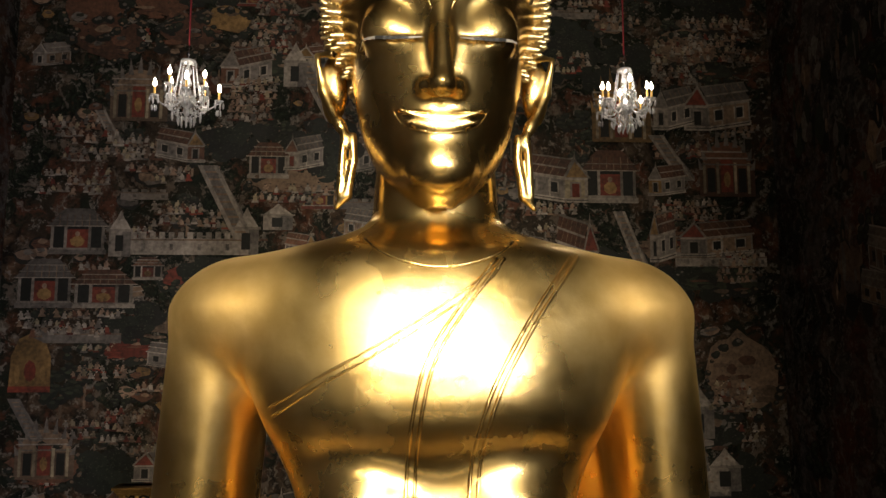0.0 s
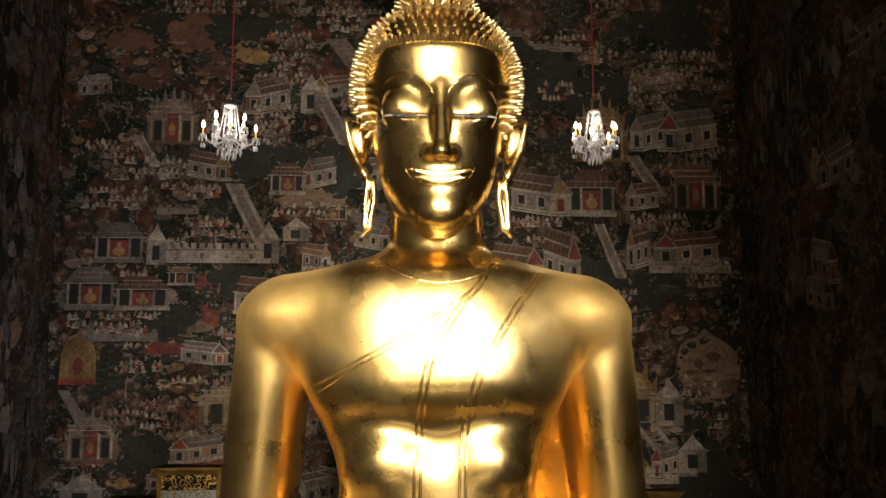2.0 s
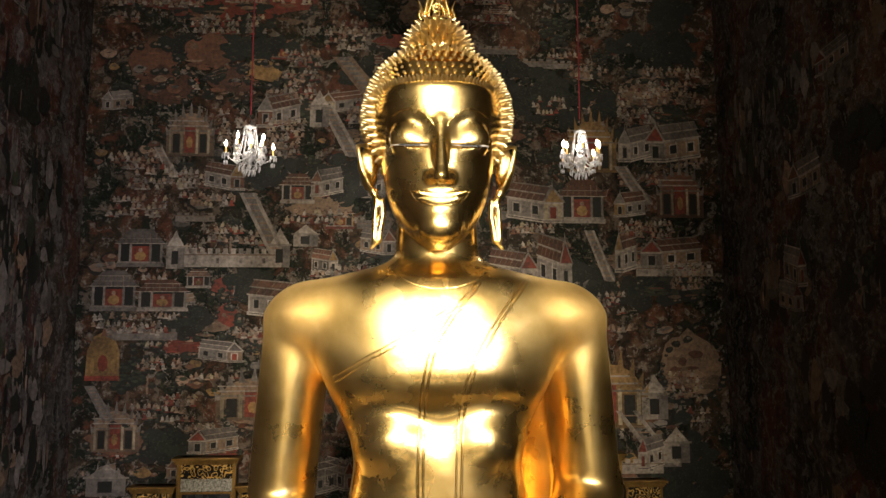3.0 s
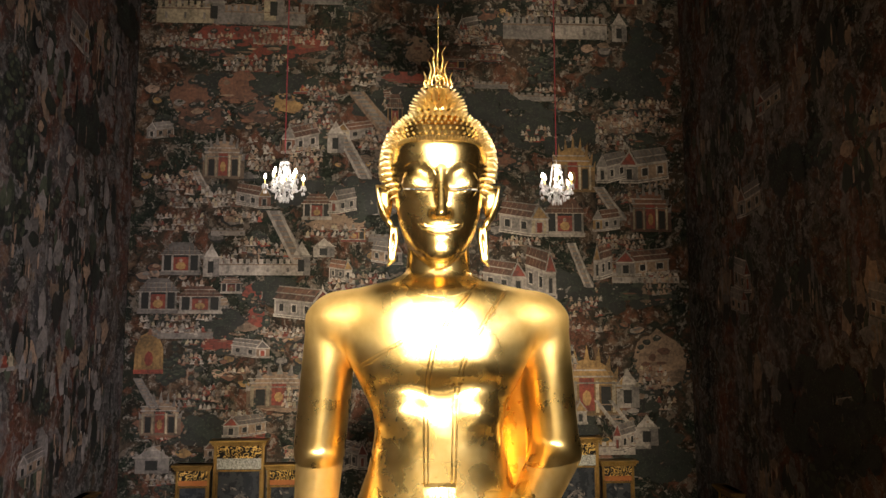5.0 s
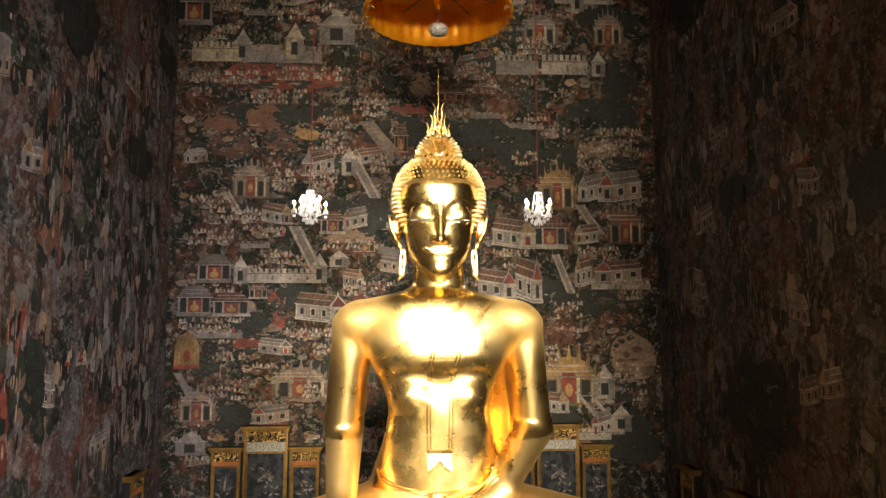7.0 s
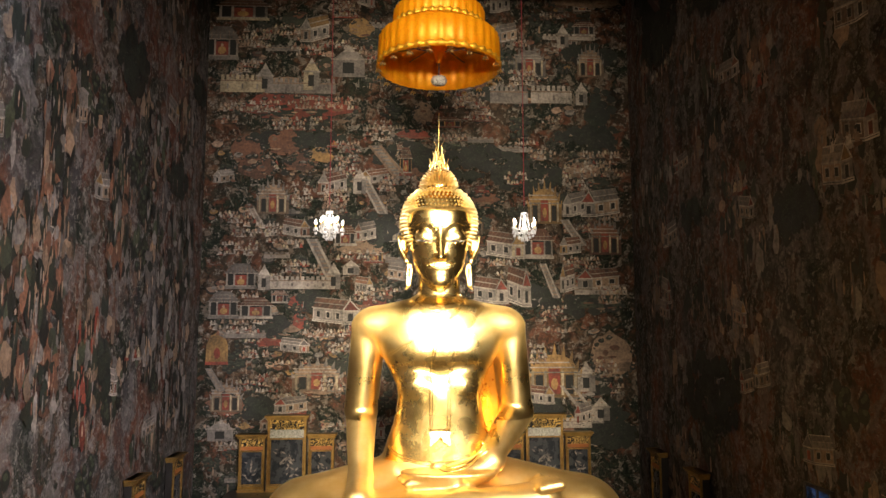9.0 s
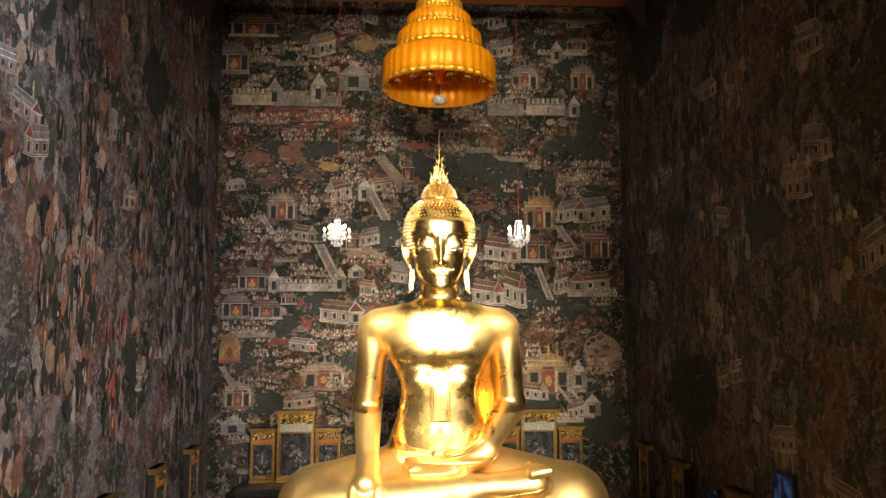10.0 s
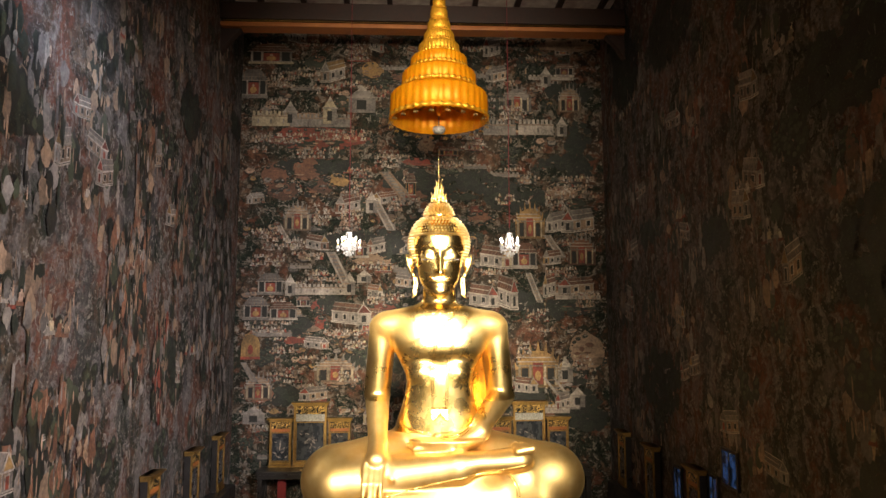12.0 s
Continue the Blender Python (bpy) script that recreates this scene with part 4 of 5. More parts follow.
def chandelier():
    """Crystal chandelier, its foot of the cord at z 0 and the lowest prisms near z -0.68."""
    root = new("chandelier")
    tagged(root, "small crystal chandelier with lit candle bulbs on a red cord", "chandelier", "chandeliers")
    bm = bmesh.new()
    add_tube(bm, [(0, 0, 0.14), (0.004, 0, 3.0), (-0.003, 0, 6.0), (0, 0, TOP - 8.98)], 0.008, 8)
    part("cord", bm, RED_CORD, root, "red cord")
    bm = bmesh.new()
    add_tube(bm, [(0, 0, 0.0), (0, 0, 0.14)], 0.006, 6)
    bmesh.ops.create_icosphere(bm, subdivisions=2, radius=0.012, matrix=Matrix.Translation((0, 0, 0.05)))
    part("hook", bm, STEEL, root)
    bm = bmesh.new()
    add_lathe(bm, [(0.005, 0.0), (0.07, -0.01), (0.072, -0.03), (0.03, -0.035), (0.012, -0.06), (0.035, -0.10), (0.035, -0.13), (0.012, -0.16), (0.03, -0.20), (0.04, -0.24), (0.02, -0.27), (0.015, -0.33), (0.075, -0.36), (0.09, -0.41), (0.05, -0.45), (0.02, -0.48), (0.03, -0.53), (0.001, -0.57)], 14)
    part("crystal_stem", bm, CRYSTAL, root, "turned crystal stem", True)
    arms = 8
    for k in range(arms):
        a = 2 * math.pi * (k + 0.35) / arms
        c, s = math.cos(a), math.sin(a)
        R = 0.285 if k % 2 == 0 else 0.215
        z = -0.375 if k % 2 == 0 else -0.30
        bm = bmesh.new()
        add_tube(bm, [q for q in smooth_path([(0.05 * c, 0.05 * s, -0.40), (0.12 * c, 0.12 * s, -0.47), (0.20 * c, 0.20 * s, -0.46), (R * c, R * s, z - 0.02)], 4)], 0.007, 6)
        arm = part("arm", bm, CRYSTAL, root)
        bm = bmesh.new()
        add_lathe(bm, [(0.004, z - 0.03), (0.03, z - 0.02), (0.045, z), (0.04, z + 0.004), (0.01, z - 0.005)], 12, (R * c, R * s, 0))
        part("drip_dish", bm, CRYSTAL, arm)
        bm = bmesh.new()
        add_lathe(bm, [(0.011, z), (0.011, z + 0.085), (0.004, z + 0.088)], 8, (R * c, R * s, 0))
        part("candle_sleeve", bm, WAX, arm, "ochre candle sleeve")
        bm = bmesh.new()
        add_lathe(bm, [(0.004, z + 0.088), (0.016, z + 0.105), (0.018, z + 0.12), (0.008, z + 0.15), (0.001, z + 0.17)], 10, (R * c, R * s, 0))
        part("bulb", bm, BULB, arm, "lit flame-shaped bulb")
        bm = bmesh.new()
        for j in range(5):
            b = 2 * math.pi * j / 5 + a
            prism(bm, R * c + 0.04 * math.cos(b), R * s + 0.04 * math.sin(b), z - 0.01, 0.8)
            prism(bm, R * c + 0.02 * math.cos(b + 0.6), R * s + 0.02 * math.sin(b + 0.6), z - 0.09, 0.7)
        tagged(part("crystal_fringe", bm, CRYSTAL, arm, "hanging crystal prisms"), kind="stuff")
    bm = bmesh.new()
    for k in range(10):
        a = 2 * math.pi * k / 10
        c, s = math.cos(a), math.sin(a)
        bead_chain(bm, (0.068 * c, 0.068 * s, -0.03), (0.125 * c, 0.125 * s, -0.38), 0.02, 20, 0.0085)
        a2 = a + 2 * math.pi / 10
        bead_chain(bm, (0.20 * c, 0.20 * s, -0.41), (0.20 * math.cos(a2), 0.20 * math.sin(a2), -0.41), 0.06, 9, 0.008)
        bead_chain(bm, (0.19 * c, 0.19 * s, -0.42), (0.03 * c, 0.03 * s, -0.58), 0.03, 10, 0.008)
        prism(bm, 0.13 * c, 0.13 * s, -0.52, 0.9)
        prism(bm, 0.07 * c, 0.07 * s, -0.57, 0.9)
    tagged(part("bead_garland", bm, CRYSTAL, root, "strings of crystal beads"), kind="stuff")
    lamp = bpy.data.lights.new("chandelier_light", "POINT")
    lamp.energy, lamp.color, lamp.shadow_soft_size = 22, (1.0, 0.86, 0.68), 0.12
    for x in (-2.08, 2.11):
        new("chandelier_light", lamp).location = (x, 6.35, 8.98 - 0.20)
    return root


first_chandelier = chandelier()
first_chandelier.matrix_world = pose(-2.08, 6.35, 8.98)
copy_thing(first_chandelier, pose(2.11, 6.35, 8.98, 0, 0, 24))

# ---- wall paintings ----
PAINTS = ["EARTH", "PALE", "CREAM", "GREY", "RED", "OCHRE", "RUST", "SKIN", "GREEN", "DARK", "LEAF"]
PAINT_COLOURS = {"EARTH": (0.19, 0.125, 0.085), "PALE": (0.28, 0.24, 0.21), "CREAM": (0.29, 0.235, 0.16), "GREY": (0.145, 0.125, 0.115), "RED": (0.15, 0.03, 0.018),
                 "OCHRE": (0.23, 0.135, 0.05), "RUST": (0.125, 0.055, 0.033), "SKIN": (0.25, 0.165, 0.12), "GREEN": (0.034, 0.040, 0.024), "DARK": (0.008, 0.008, 0.007), "LEAF": (0.010, 0.013, 0.009)}
PAINT_MATS = [surface("mural paint " + k.lower(), tuple(0.30 * c for c in PAINT_COLOURS[k]), tuple(min(0.8, 1.45 * c) for c in PAINT_COLOURS[k]), (0.6, 0.8), 0.0, 2.6, 0.2, 17.0, 0.45) for k in PAINTS]
CODE = {k: i for i, k in enumerate(PAINTS)}
brush = random.Random(11)


class Panel:
    """Flat painted shapes laid on one wall, u along it and v up."""

    def __init__(self, wall, base=0.004):
        self.wall, self.base, self.v, self.f, self.m = wall, base, [], [], []

    def poly(self, pts, paint, layer):
        d = self.base + 0.003 * layer + brush.uniform(0, 0.0027)
        n = len(self.v)
        for u, v in pts:
            self.v.append({"wall_north": (u, NORTH - d, v), "wall_west": (WEST + d, u, v), "wall_east": (HALF - d, u, v)}[self.wall])
        self.f.append(list(range(n, n + len(pts))))
        self.m.append(CODE[paint])

    def rect(self, u, v, w, h, paint, layer, slant=0.0):
        self.poly([(u, v), (u + w, v + slant), (u + w, v + h + slant), (u, v + h)], paint, layer)

    def blob(self, u, v, w, h, paint, layer, n=9, rough=0.3):
        a0 = brush.uniform(0, 6)
        if self.wall != "wall_north":
            w, h = w * 0.9, h * 1.5
        self.poly([(u + w / 2 * math.cos(a0 + 2 * math.pi * i / n) * brush.uniform(1 - rough, 1), v + h / 2 * math.sin(a0 + 2 * math.pi * i / n) * brush.uniform(1 - rough, 1)) for i in range(n)], paint, layer)

    def done(self, name, stuff=False, label=""):
        me = bpy.data.meshes.new(name)
        me.from_pydata(self.v, [], self.f)
        for m in PAINT_MATS:
            me.materials.append(m)
        me.polygons.foreach_set("material_index", self.m)
        ob = new(name, me)
        ob.parent = walls[self.wall]
        if stuff:
            tagged(ob, label, kind="stuff")
        return ob


def draw_figure(p, u, v, s, cloth):
    """One seated or kneeling figure: folded legs in a cloth, a bare or robed chest, arms and a dark-haired head."""
    side = brush.choice((-1, 1))
    skin = brush.choice(["PALE", "PALE", "SKIN", "SKIN", "CREAM"])
    chest = cloth if brush.random() < 0.3 else skin
    p.poly([(u - 0.40 * s, v), (u + 0.42 * s, v), (u + 0.36 * s, v + 0.20 * s), (u + 0.10 * s, v + 0.34 * s), (u - 0.30 * s, v + 0.28 * s)], cloth, 5)
    lean = side * brush.uniform(0.0, 0.16) * s
    p.poly([(u - 0.20 * s, v + 0.22 * s), (u + 0.20 * s, v + 0.22 * s), (u + 0.24 * s + lean, v + 0.72 * s), (u + lean, v + 0.80 * s), (u - 0.24 * s + lean, v + 0.72 * s)], chest, 6)
    p.poly([(u + side * 0.18 * s + lean, v + 0.70 * s), (u + side * 0.46 * s, v + 0.50 * s), (u + side * 0.40 * s, v + 0.42 * s), (u + side * 0.14 * s + lean, v + 0.56 * s)], skin, 7)
    p.blob(u + lean * 1.3, v + 0.93 * s, 0.28 * s, 0.32 * s, skin, 7, 7, 0.08)
    p.blob(u + lean * 1.3 - side * 0.03 * s, v + 1.02 * s, 0.27 * s, 0.18 * s, "DARK", 8, 6, 0.1)


def draw_crowd(p, x, z, w, h, paint):
    """Rows of figures sitting close together, the farther rows higher and partly hidden."""
    s = 0.125 if p.wall == "wall_north" else 0.26
    rows = max(1, int(h / (0.95 * s)))
    for r in range(rows - 1, -1, -1):
        u, off = x + brush.uniform(0, 0.2) * w, brush.uniform(-0.03, 0.03)
        last = x + w * brush.uniform(0.75, 1.0)
        while u < last:
            k = s * brush.uniform(0.8, 1.15)
            draw_figure(p, u, z + r * 0.95 * s + off + brush.uniform(-0.2, 0.2) * s, k, brush.choice([paint, paint, "RUST", "RED", "GREY", "EARTH", "PALE"]))
            u += k * (0.72 if brush.random() < 0.85 else 1.6)


def draw_rocks(p, x, z, w, h, paints=("EARTH", "GREY", "RUST", "SKIN", "OCHRE")):
    for i in range(max(3, int(w * h * 12))):
        u, v, s = x + brush.uniform(0, w), z + brush.uniform(0, h), brush.uniform(0.10, 0.30)
        c = brush.choice(paints)
        p.blob(u, v, s * 1.5, s, "DARK", 0, 9, 0.35)
        p.blob(u + 0.05 * s, v + 0.08 * s, s * 1.3, s * 0.8, c, 1, 9, 0.4)
        p.blob(u + 0.12 * s, v + 0.2 * s, s * 0.7, s * 0.35, brush.choice(["EARTH", c, "GREY", "GREEN"]), 2, 8, 0.4)
        for k in range(3):
            p.blob(u + brush.uniform(-0.5, 0.5) * s, v + brush.uniform(-0.3, 0.4) * s, 0.35 * s, 0.05 * s, "DARK", 3, 6, 0.3)


def draw_roof(p, x, z, w, h, paint, tiers=2):
    for k in range(tiers):
        a = 0.10 * k
        zz, hh = z + h * k / tiers, h / tiers * 1.08
        p.poly([(x - 0.09 * w + a * w, zz), (x + 1.09 * w - a * w, zz), (x + (0.95 - a) * w, zz + hh), (x + (0.05 + a) * w, zz + hh)], paint, 3 + k)
        p.rect(x - 0.09 * w + a * w, zz, (1.18 - 2 * a) * w, max(0.012, 0.10 * hh), "PALE", 5)
        for i in range(1, 7):
            u = x + w * i / 7
            if a < 0.15:
                p.poly([(u, zz + 0.1 * hh), (u + 0.012, zz + 0.1 * hh), (u + 0.012 + (0.5 - i / 7) * 0.05 * w, zz + hh), (u + (0.5 - i / 7) * 0.05 * w, zz + hh)], "EARTH", 5)
    for s in (0.05 + 0.1 * (tiers - 1), 0.95 - 0.1 * (tiers - 1)):
        p.poly([(x + s * w - 0.02, z + h), (x + s * w + 0.02, z + h), (x + s * w + (0.05 if s > 0.5 else -0.05), z + h * 1.22)], "PALE", 5)


def draw_house(p, x, z, w, h, walls_paint, roof, windows=2):
    """A hall seen from a corner: a gabled front and a long side that runs off aslant."""
    flip, f, rise = brush.random() < 0.5, 0.36, brush.uniform(0.10, 0.22) * h

    def at(u, v):
        lift = max(0.0, (u - f) / (1 - f)) * rise
        return (x + (1 - u if flip else u) * w, z + v * h + lift)

    def quad(u0, v0, u1, v1, paint, layer):
        p.poly([at(u0, v0), at(u1, v0), at(u1, v1), at(u0, v1)], paint, layer)

    for u0, u1, shade in ((0.0, f, walls_paint), (f, 1.0, "GREY" if walls_paint != "GREY" else "EARTH")):
        quad(u0 - (0.03 if u0 == 0 else 0), 0.0, u1 + (0.03 if u1 == 1 else 0), 0.10, "PALE", 4)
        quad(u0, 0.045, u1, 0.062, "DARK", 5)
        quad(u0, 0.10, u1, 0.55, shade, 3)
        quad(u0, 0.50, u1, 0.545, "PALE", 5)
    quad(0.10, 0.12, 0.27, 0.46, "PALE", 4)
    quad(0.13, 0.12, 0.24, 0.42, "RED" if brush.random() < 0.4 else "DARK", 5)
    n = max(windows, 2)
    for i in range(n):
        u = f + (1 - f) * (i + 0.25) / n
        quad(u, 0.18, u + 0.5 * (1 - f) / n, 0.45, "PALE", 4)
        quad(u + 0.02, 0.20, u + 0.5 * (1 - f) / n - 0.02, 0.42, "DARK", 5)
    for k in range(4):
        u = f + (1 - f) * k / 3
        quad(u - 0.012, 0.10, u + 0.012, 0.52, "PALE", 5)
    # two tiers of roof along the side, and the gable over the front
    for v0, v1, a in ((0.53, 0.76, 0.04), (0.74, 0.96, 0.0)):
        p.poly([at(f - 0.03, v0), at(1.0 + a, v0), at(0.93 + a / 2, v1), at(f / 2 + 0.06, v1)], roof, 5)
        p.poly([at(f - 0.03, v0), at(1.0 + a, v0), at(1.0 + a, v0 + 0.035), at(f - 0.04, v0 + 0.035)], "PALE", 6)
        for i in range(1, 6):
            u = f + (1 - f) * i / 6
            p.poly([at(u, v0 + 0.04), at(u + 0.010, v0 + 0.04), at(u - 0.06, v1), at(u - 0.07, v1)], "EARTH", 6)
    p.poly([at(f / 2 + 0.05, 0.94), at(0.94, 0.94), at(0.94, 0.975), at(f / 2 + 0.05, 0.975)], "PALE", 6)
    p.poly([at(-0.04, 0.54), at(f + 0.02, 0.54), at(f / 2 + 0.02, 1.0)], "PALE", 6)
    p.poly([at(0.01, 0.56), at(f - 0.03, 0.56), at(f / 2 + 0.015, 0.91)], brush.choice(["RED", "RUST", "GREY", "OCHRE"]), 7)
    p.poly([at(f / 2, 0.98), at(f / 2 + 0.04, 0.98), at(f / 2 + 0.02, 1.14)], "PALE", 6)


def draw_pavilion(p, x, z, w, h, stone, inner):
    p.rect(x - 0.05 * w, z, 1.1 * w, 0.10 * h, stone, 3)
    p.rect(x - 0.02 * w, z + 0.10 * h, 1.04 * w, 0.04 * h, "PALE", 4)
    p.rect(x, z + 0.14 * h, w, 0.46 * h, "DARK", 1)
    p.rect(x + 0.28 * w, z + 0.14 * h, 0.46 * w, 0.40 * h, inner, 2)
    p.blob(x + 0.5 * w, z + 0.28 * h, 0.30 * w, 0.26 * h, "OCHRE", 3, 7, 0.15)
    p.blob(x + 0.5 * w, z + 0.44 * h, 0.10 * w, 0.12 * h, "SKIN", 4, 7, 0.1)
    for s in (0.0, 0.25, 0.70, 0.95):
        p.rect(x + s * w, z + 0.14 * h, 0.055 * w, 0.46 * h, "PALE" if stone != "RED" else "OCHRE", 4)
    draw_roof(p, x, z + 0.60 * h, w, 0.38 * h, "GREY" if stone in ("GREY", "EARTH") else "RUST", 3)


def draw_tower(p, x, z, w, h, stone):
    p.rect(x, z, w, 0.60 * h, stone, 3)
    p.rect(x - 0.08 * w, z + 0.56 * h, 1.16 * w, 0.06 * h, "PALE", 4)
    p.rect(x + 0.6 * w, z, 0.4 * w, 0.56 * h, "GREY", 4)
    p.rect(x + 0.30 * w, z + 0.12 * h, 0.36 * w, 0.36 * h, "DARK", 5)
    p.poly([(x + 0.02 * w, z + 0.62 * h), (x + 0.98 * w, z + 0.62 * h), (x + 0.72 * w, z + 0.84 * h), (x + 0.28 * w, z + 0.84 * h)], stone, 3)
    p.poly([(x + 0.30 * w, z + 0.84 * h), (x + 0.70 * w, z + 0.84 * h), (x + 0.5 * w, z + 1.05 * h)], "PALE", 4)


def draw_rampart(p, x, z, w, h, stone):
    p.rect(x, z, w, 0.72 * h, stone, 3)
    p.rect(x, z + 0.62 * h, w, 0.07 * h, "EARTH", 4)
    n = max(4, int(w / 0.13))
    for i in range(n):
        p.rect(x + w * (i + 0.15) / n, z + 0.72 * h, 0.62 * w / n, 0.28 * h, "PALE" if stone == "PALE" else stone, 3)
        if i % 3 == 1:
            p.rect(x + w * (i + 0.3) / n, z + 0.2 * h, 0.35 * w / n, 0.28 * h, "GREY", 4)


def draw_prasat(p, x, z, w, h, stone):
    """A palace front under a fan of pointed gables."""
    n = 9
    for i in range(n):
        a = math.pi * (i + 0.5) / n
        u, v = x + w / 2 + 0.46 * w * math.cos(a), z + 0.40 * h + 0.42 * h * math.sin(a)
        p.poly([(u - 0.05 * w, v - 0.1 * h), (u + 0.05 * w, v - 0.1 * h), (u + 0.07 * w * math.cos(a), v + 0.17 * h * max(0.4, math.sin(a)))], "OCHRE" if stone == "OCHRE" else "GREY", 3)
    p.poly([(x + w / 2 + 0.45 * w * math.cos(math.pi * i / 10), z + 0.38 * h + 0.40 * h * math.sin(math.pi * i / 10)) for i in range(11)], stone, 2)
    p.rect(x, z, w, 0.42 * h, stone, 2)
    for s in (0.06, 0.30, 0.62, 0.86):
        p.rect(x + s * w, z + 0.04 * h, 0.05 * w, 0.44 * h, "CREAM", 4)
    for s in (0.14, 0.38, 0.70):
        p.rect(x + s * w, z + 0.06 * h, 0.14 * w if s != 0.38 else 0.22 * w, 0.34 * h + (0.12 * h if s == 0.38 else 0), "RED" if s == 0.38 else "DARK", 3)
    p.blob(x + 0.49 * w, z + 0.24 * h, 0.14 * w, 0.24 * h, "OCHRE", 5, 7, 0.1)
    for k in range(3):
        p.rect(x + 0.02 * w, z + (0.44 + 0.09 * k) * h, w * (0.96 - 0.1 * k), 0.022 * h, "PALE", 4)


def draw_steps(p, x, z, w, h, stone):
    """A flight seen aslant, with parapets and treads."""
    p.poly([(x, z + h), (x + 0.3 * w, z + h), (x + w, z + 0.1 * h), (x + w, z), (x + 0.7 * w, z)], "GREY", 2)
    for a in (0.0, 0.26):
        p.poly([(x + a * w, z + h), (x + a * w + 0.08 * w, z + h), (x + 0.72 * w + a * w, z + 0.02 * h), (x + 0.64 * w + a * w, z + 0.02 * h)], stone, 4)
    for i in range(9):
        u, v = x + (0.06 + 0.07 * i) * w, z + (0.9 - 0.1 * i) * h
        p.rect(u, v, 0.26 * w, 0.025 * h, "EARTH", 3)


def draw_ground(p, x, z, w, h, paint):
    """A hillside: a worn field with a wavering edge, tufts and stones along its rim."""
    n, top = 22, brush.uniform(0.2, 0.8)
    wave = [brush.uniform(0.75, 1.0) for i in range(n)]
    edge = [(x + w / 2 + w / 2 * math.cos(2 * math.pi * i / n) * wave[i], z + h / 2 + h / 2 * math.sin(2 * math.pi * i / n) * wave[i - 1] * (0.7 if i > n / 2 else 1.0) + 0.12 * h * math.sin(2 * math.pi * i / n * top)) for i in range(n)]
    p.poly(edge, paint, 0)
    for i in range(int(5 + w * h * 9)):
        p.blob(x + brush.uniform(0.15, 0.85) * w, z + brush.uniform(0.2, 0.8) * h, brush.uniform(0.12, 0.4) * min(w, 1.2), brush.uniform(0.05, 0.16) * h, brush.choice([paint, paint, "EARTH", "RUST"]), 1, 10, 0.4)
    for i in range(int(8 + w * 14)):
        a = brush.uniform(0, 6.3)
        u, v, s = x + w / 2 + 0.45 * w * math.cos(a), z + h / 2 + 0.42 * h * math.sin(a), brush.uniform(0.06, 0.17)
        p.blob(u, v, s * 1.3, s, "LEAF", 2, 8, 0.35)
        p.blob(u + 0.1 * s, v + 0.15 * s, s * 0.6, s * 0.4, brush.choice(["GREEN", "EARTH", "GREY"]), 3, 7, 0.4)


def draw_niche(p, x, z, w, h, paint):
    arch = lambda s: [(x + w / 2 + s * w / 2 * a, z + h * (1 - s) * 0.5 + b * h * s) for a, b in ((-1, 0), (1, 0), (0.95, 0.6), (0.6, 0.9), (0, 1.0), (-0.6, 0.9), (-0.95, 0.6))]
    p.poly(arch(1.0), "OCHRE", 2)
    p.poly(arch(0.86), "OCHRE", 3)
    p.rect(x, z, w, 0.10 * h, "RED", 4)
    p.blob(x + w / 2, z + 0.35 * h, 0.34 * w, 0.4 * h, "RED", 4, 8, 0.15)
    for s in (0.2, 0.8):
        p.blob(x + s * w, z + 0.30 * h, 0.14 * w, 0.34 * h, "OCHRE", 4, 8, 0.15)


def painted(kind, draw):
    def make(x, z, w, h, *paint):
        p = Panel("wall_north", 0.028)
        draw(p, x, z, w, h, *paint)
        return p.done("painted_" + kind)
    return make


house, pavilion, tower, rampart = painted("house", draw_house), painted("pavilion", draw_pavilion), painted("tower", draw_tower), painted("rampart", draw_rampart)
prasat, steps, ground, niche, crowd = painted("palace", draw_prasat), painted("stairway", draw_steps), painted("hillside", draw_ground), painted("niche", draw_niche), painted("crowd", draw_crowd)
ground(-5.30, 11.95, 3.60, 0.95, 'RED')
ground(-5.47, 12.88, 3.03, 0.50, 'EARTH')
rampart(-5.60, 12.93, 1.21, 0.50, 'CREAM')
rampart(-4.39, 12.92, 1.95, 0.43, 'GREY')
tower(-3.33, 13.02, 0.43, 0.90, 'CREAM')
tower(-4.60, 12.94, 0.43, 0.80, 'GREY')
pavilion(-5.70, 15.00, 1.32, 0.68, 'CREAM', 'RED')
house(-3.44, 14.40, 0.78, 0.71, 'EARTH', 'OCHRE')
tower(-2.52, 13.41, 0.87, 0.87, 'GREY')
ground(-2.14, 14.34, 0.78, 0.80, 'OCHRE')
pavilion(-6.02, 13.85, 0.86, 0.97, 'GREY', 'RED')
crowd(-5.16, 14.20, 1.09, 0.67, 'SKIN')
crowd(-3.75, 14.03, 1.29, 0.46, 'PALE')
crowd(-2.64, 15.18, 0.81, 0.60, 'PALE')
crowd(-5.21, 12.34, 1.51, 0.45, 'PALE')
crowd(-3.71, 12.48, 1.92, 0.41, 'SKIN')
house(1.88, 15.36, 0.55, 0.69, 'PALE', 'GREY')
house(1.96, 14.50, 0.66, 0.52, 'GREY', 'GREY')
prasat(2.53, 13.49, 0.91, 1.02, 'GREY')
prasat(4.35, 13.52, 0.75, 1.03, 'EARTH')
rampart(1.86, 12.72, 1.07, 0.51, 'GREY')
rampart(3.01, 12.74, 1.16, 0.51, 'PALE')
tower(3.78, 14.39, 0.33, 0.65, 'PALE')
tower(4.28, 12.70, 0.33, 0.64, 'PALE')
rampart(3.37, 14.60, 1.50, 0.17, 'PALE')
crowd(0.80, 12.54, 1.06, 0.50, 'SKIN')
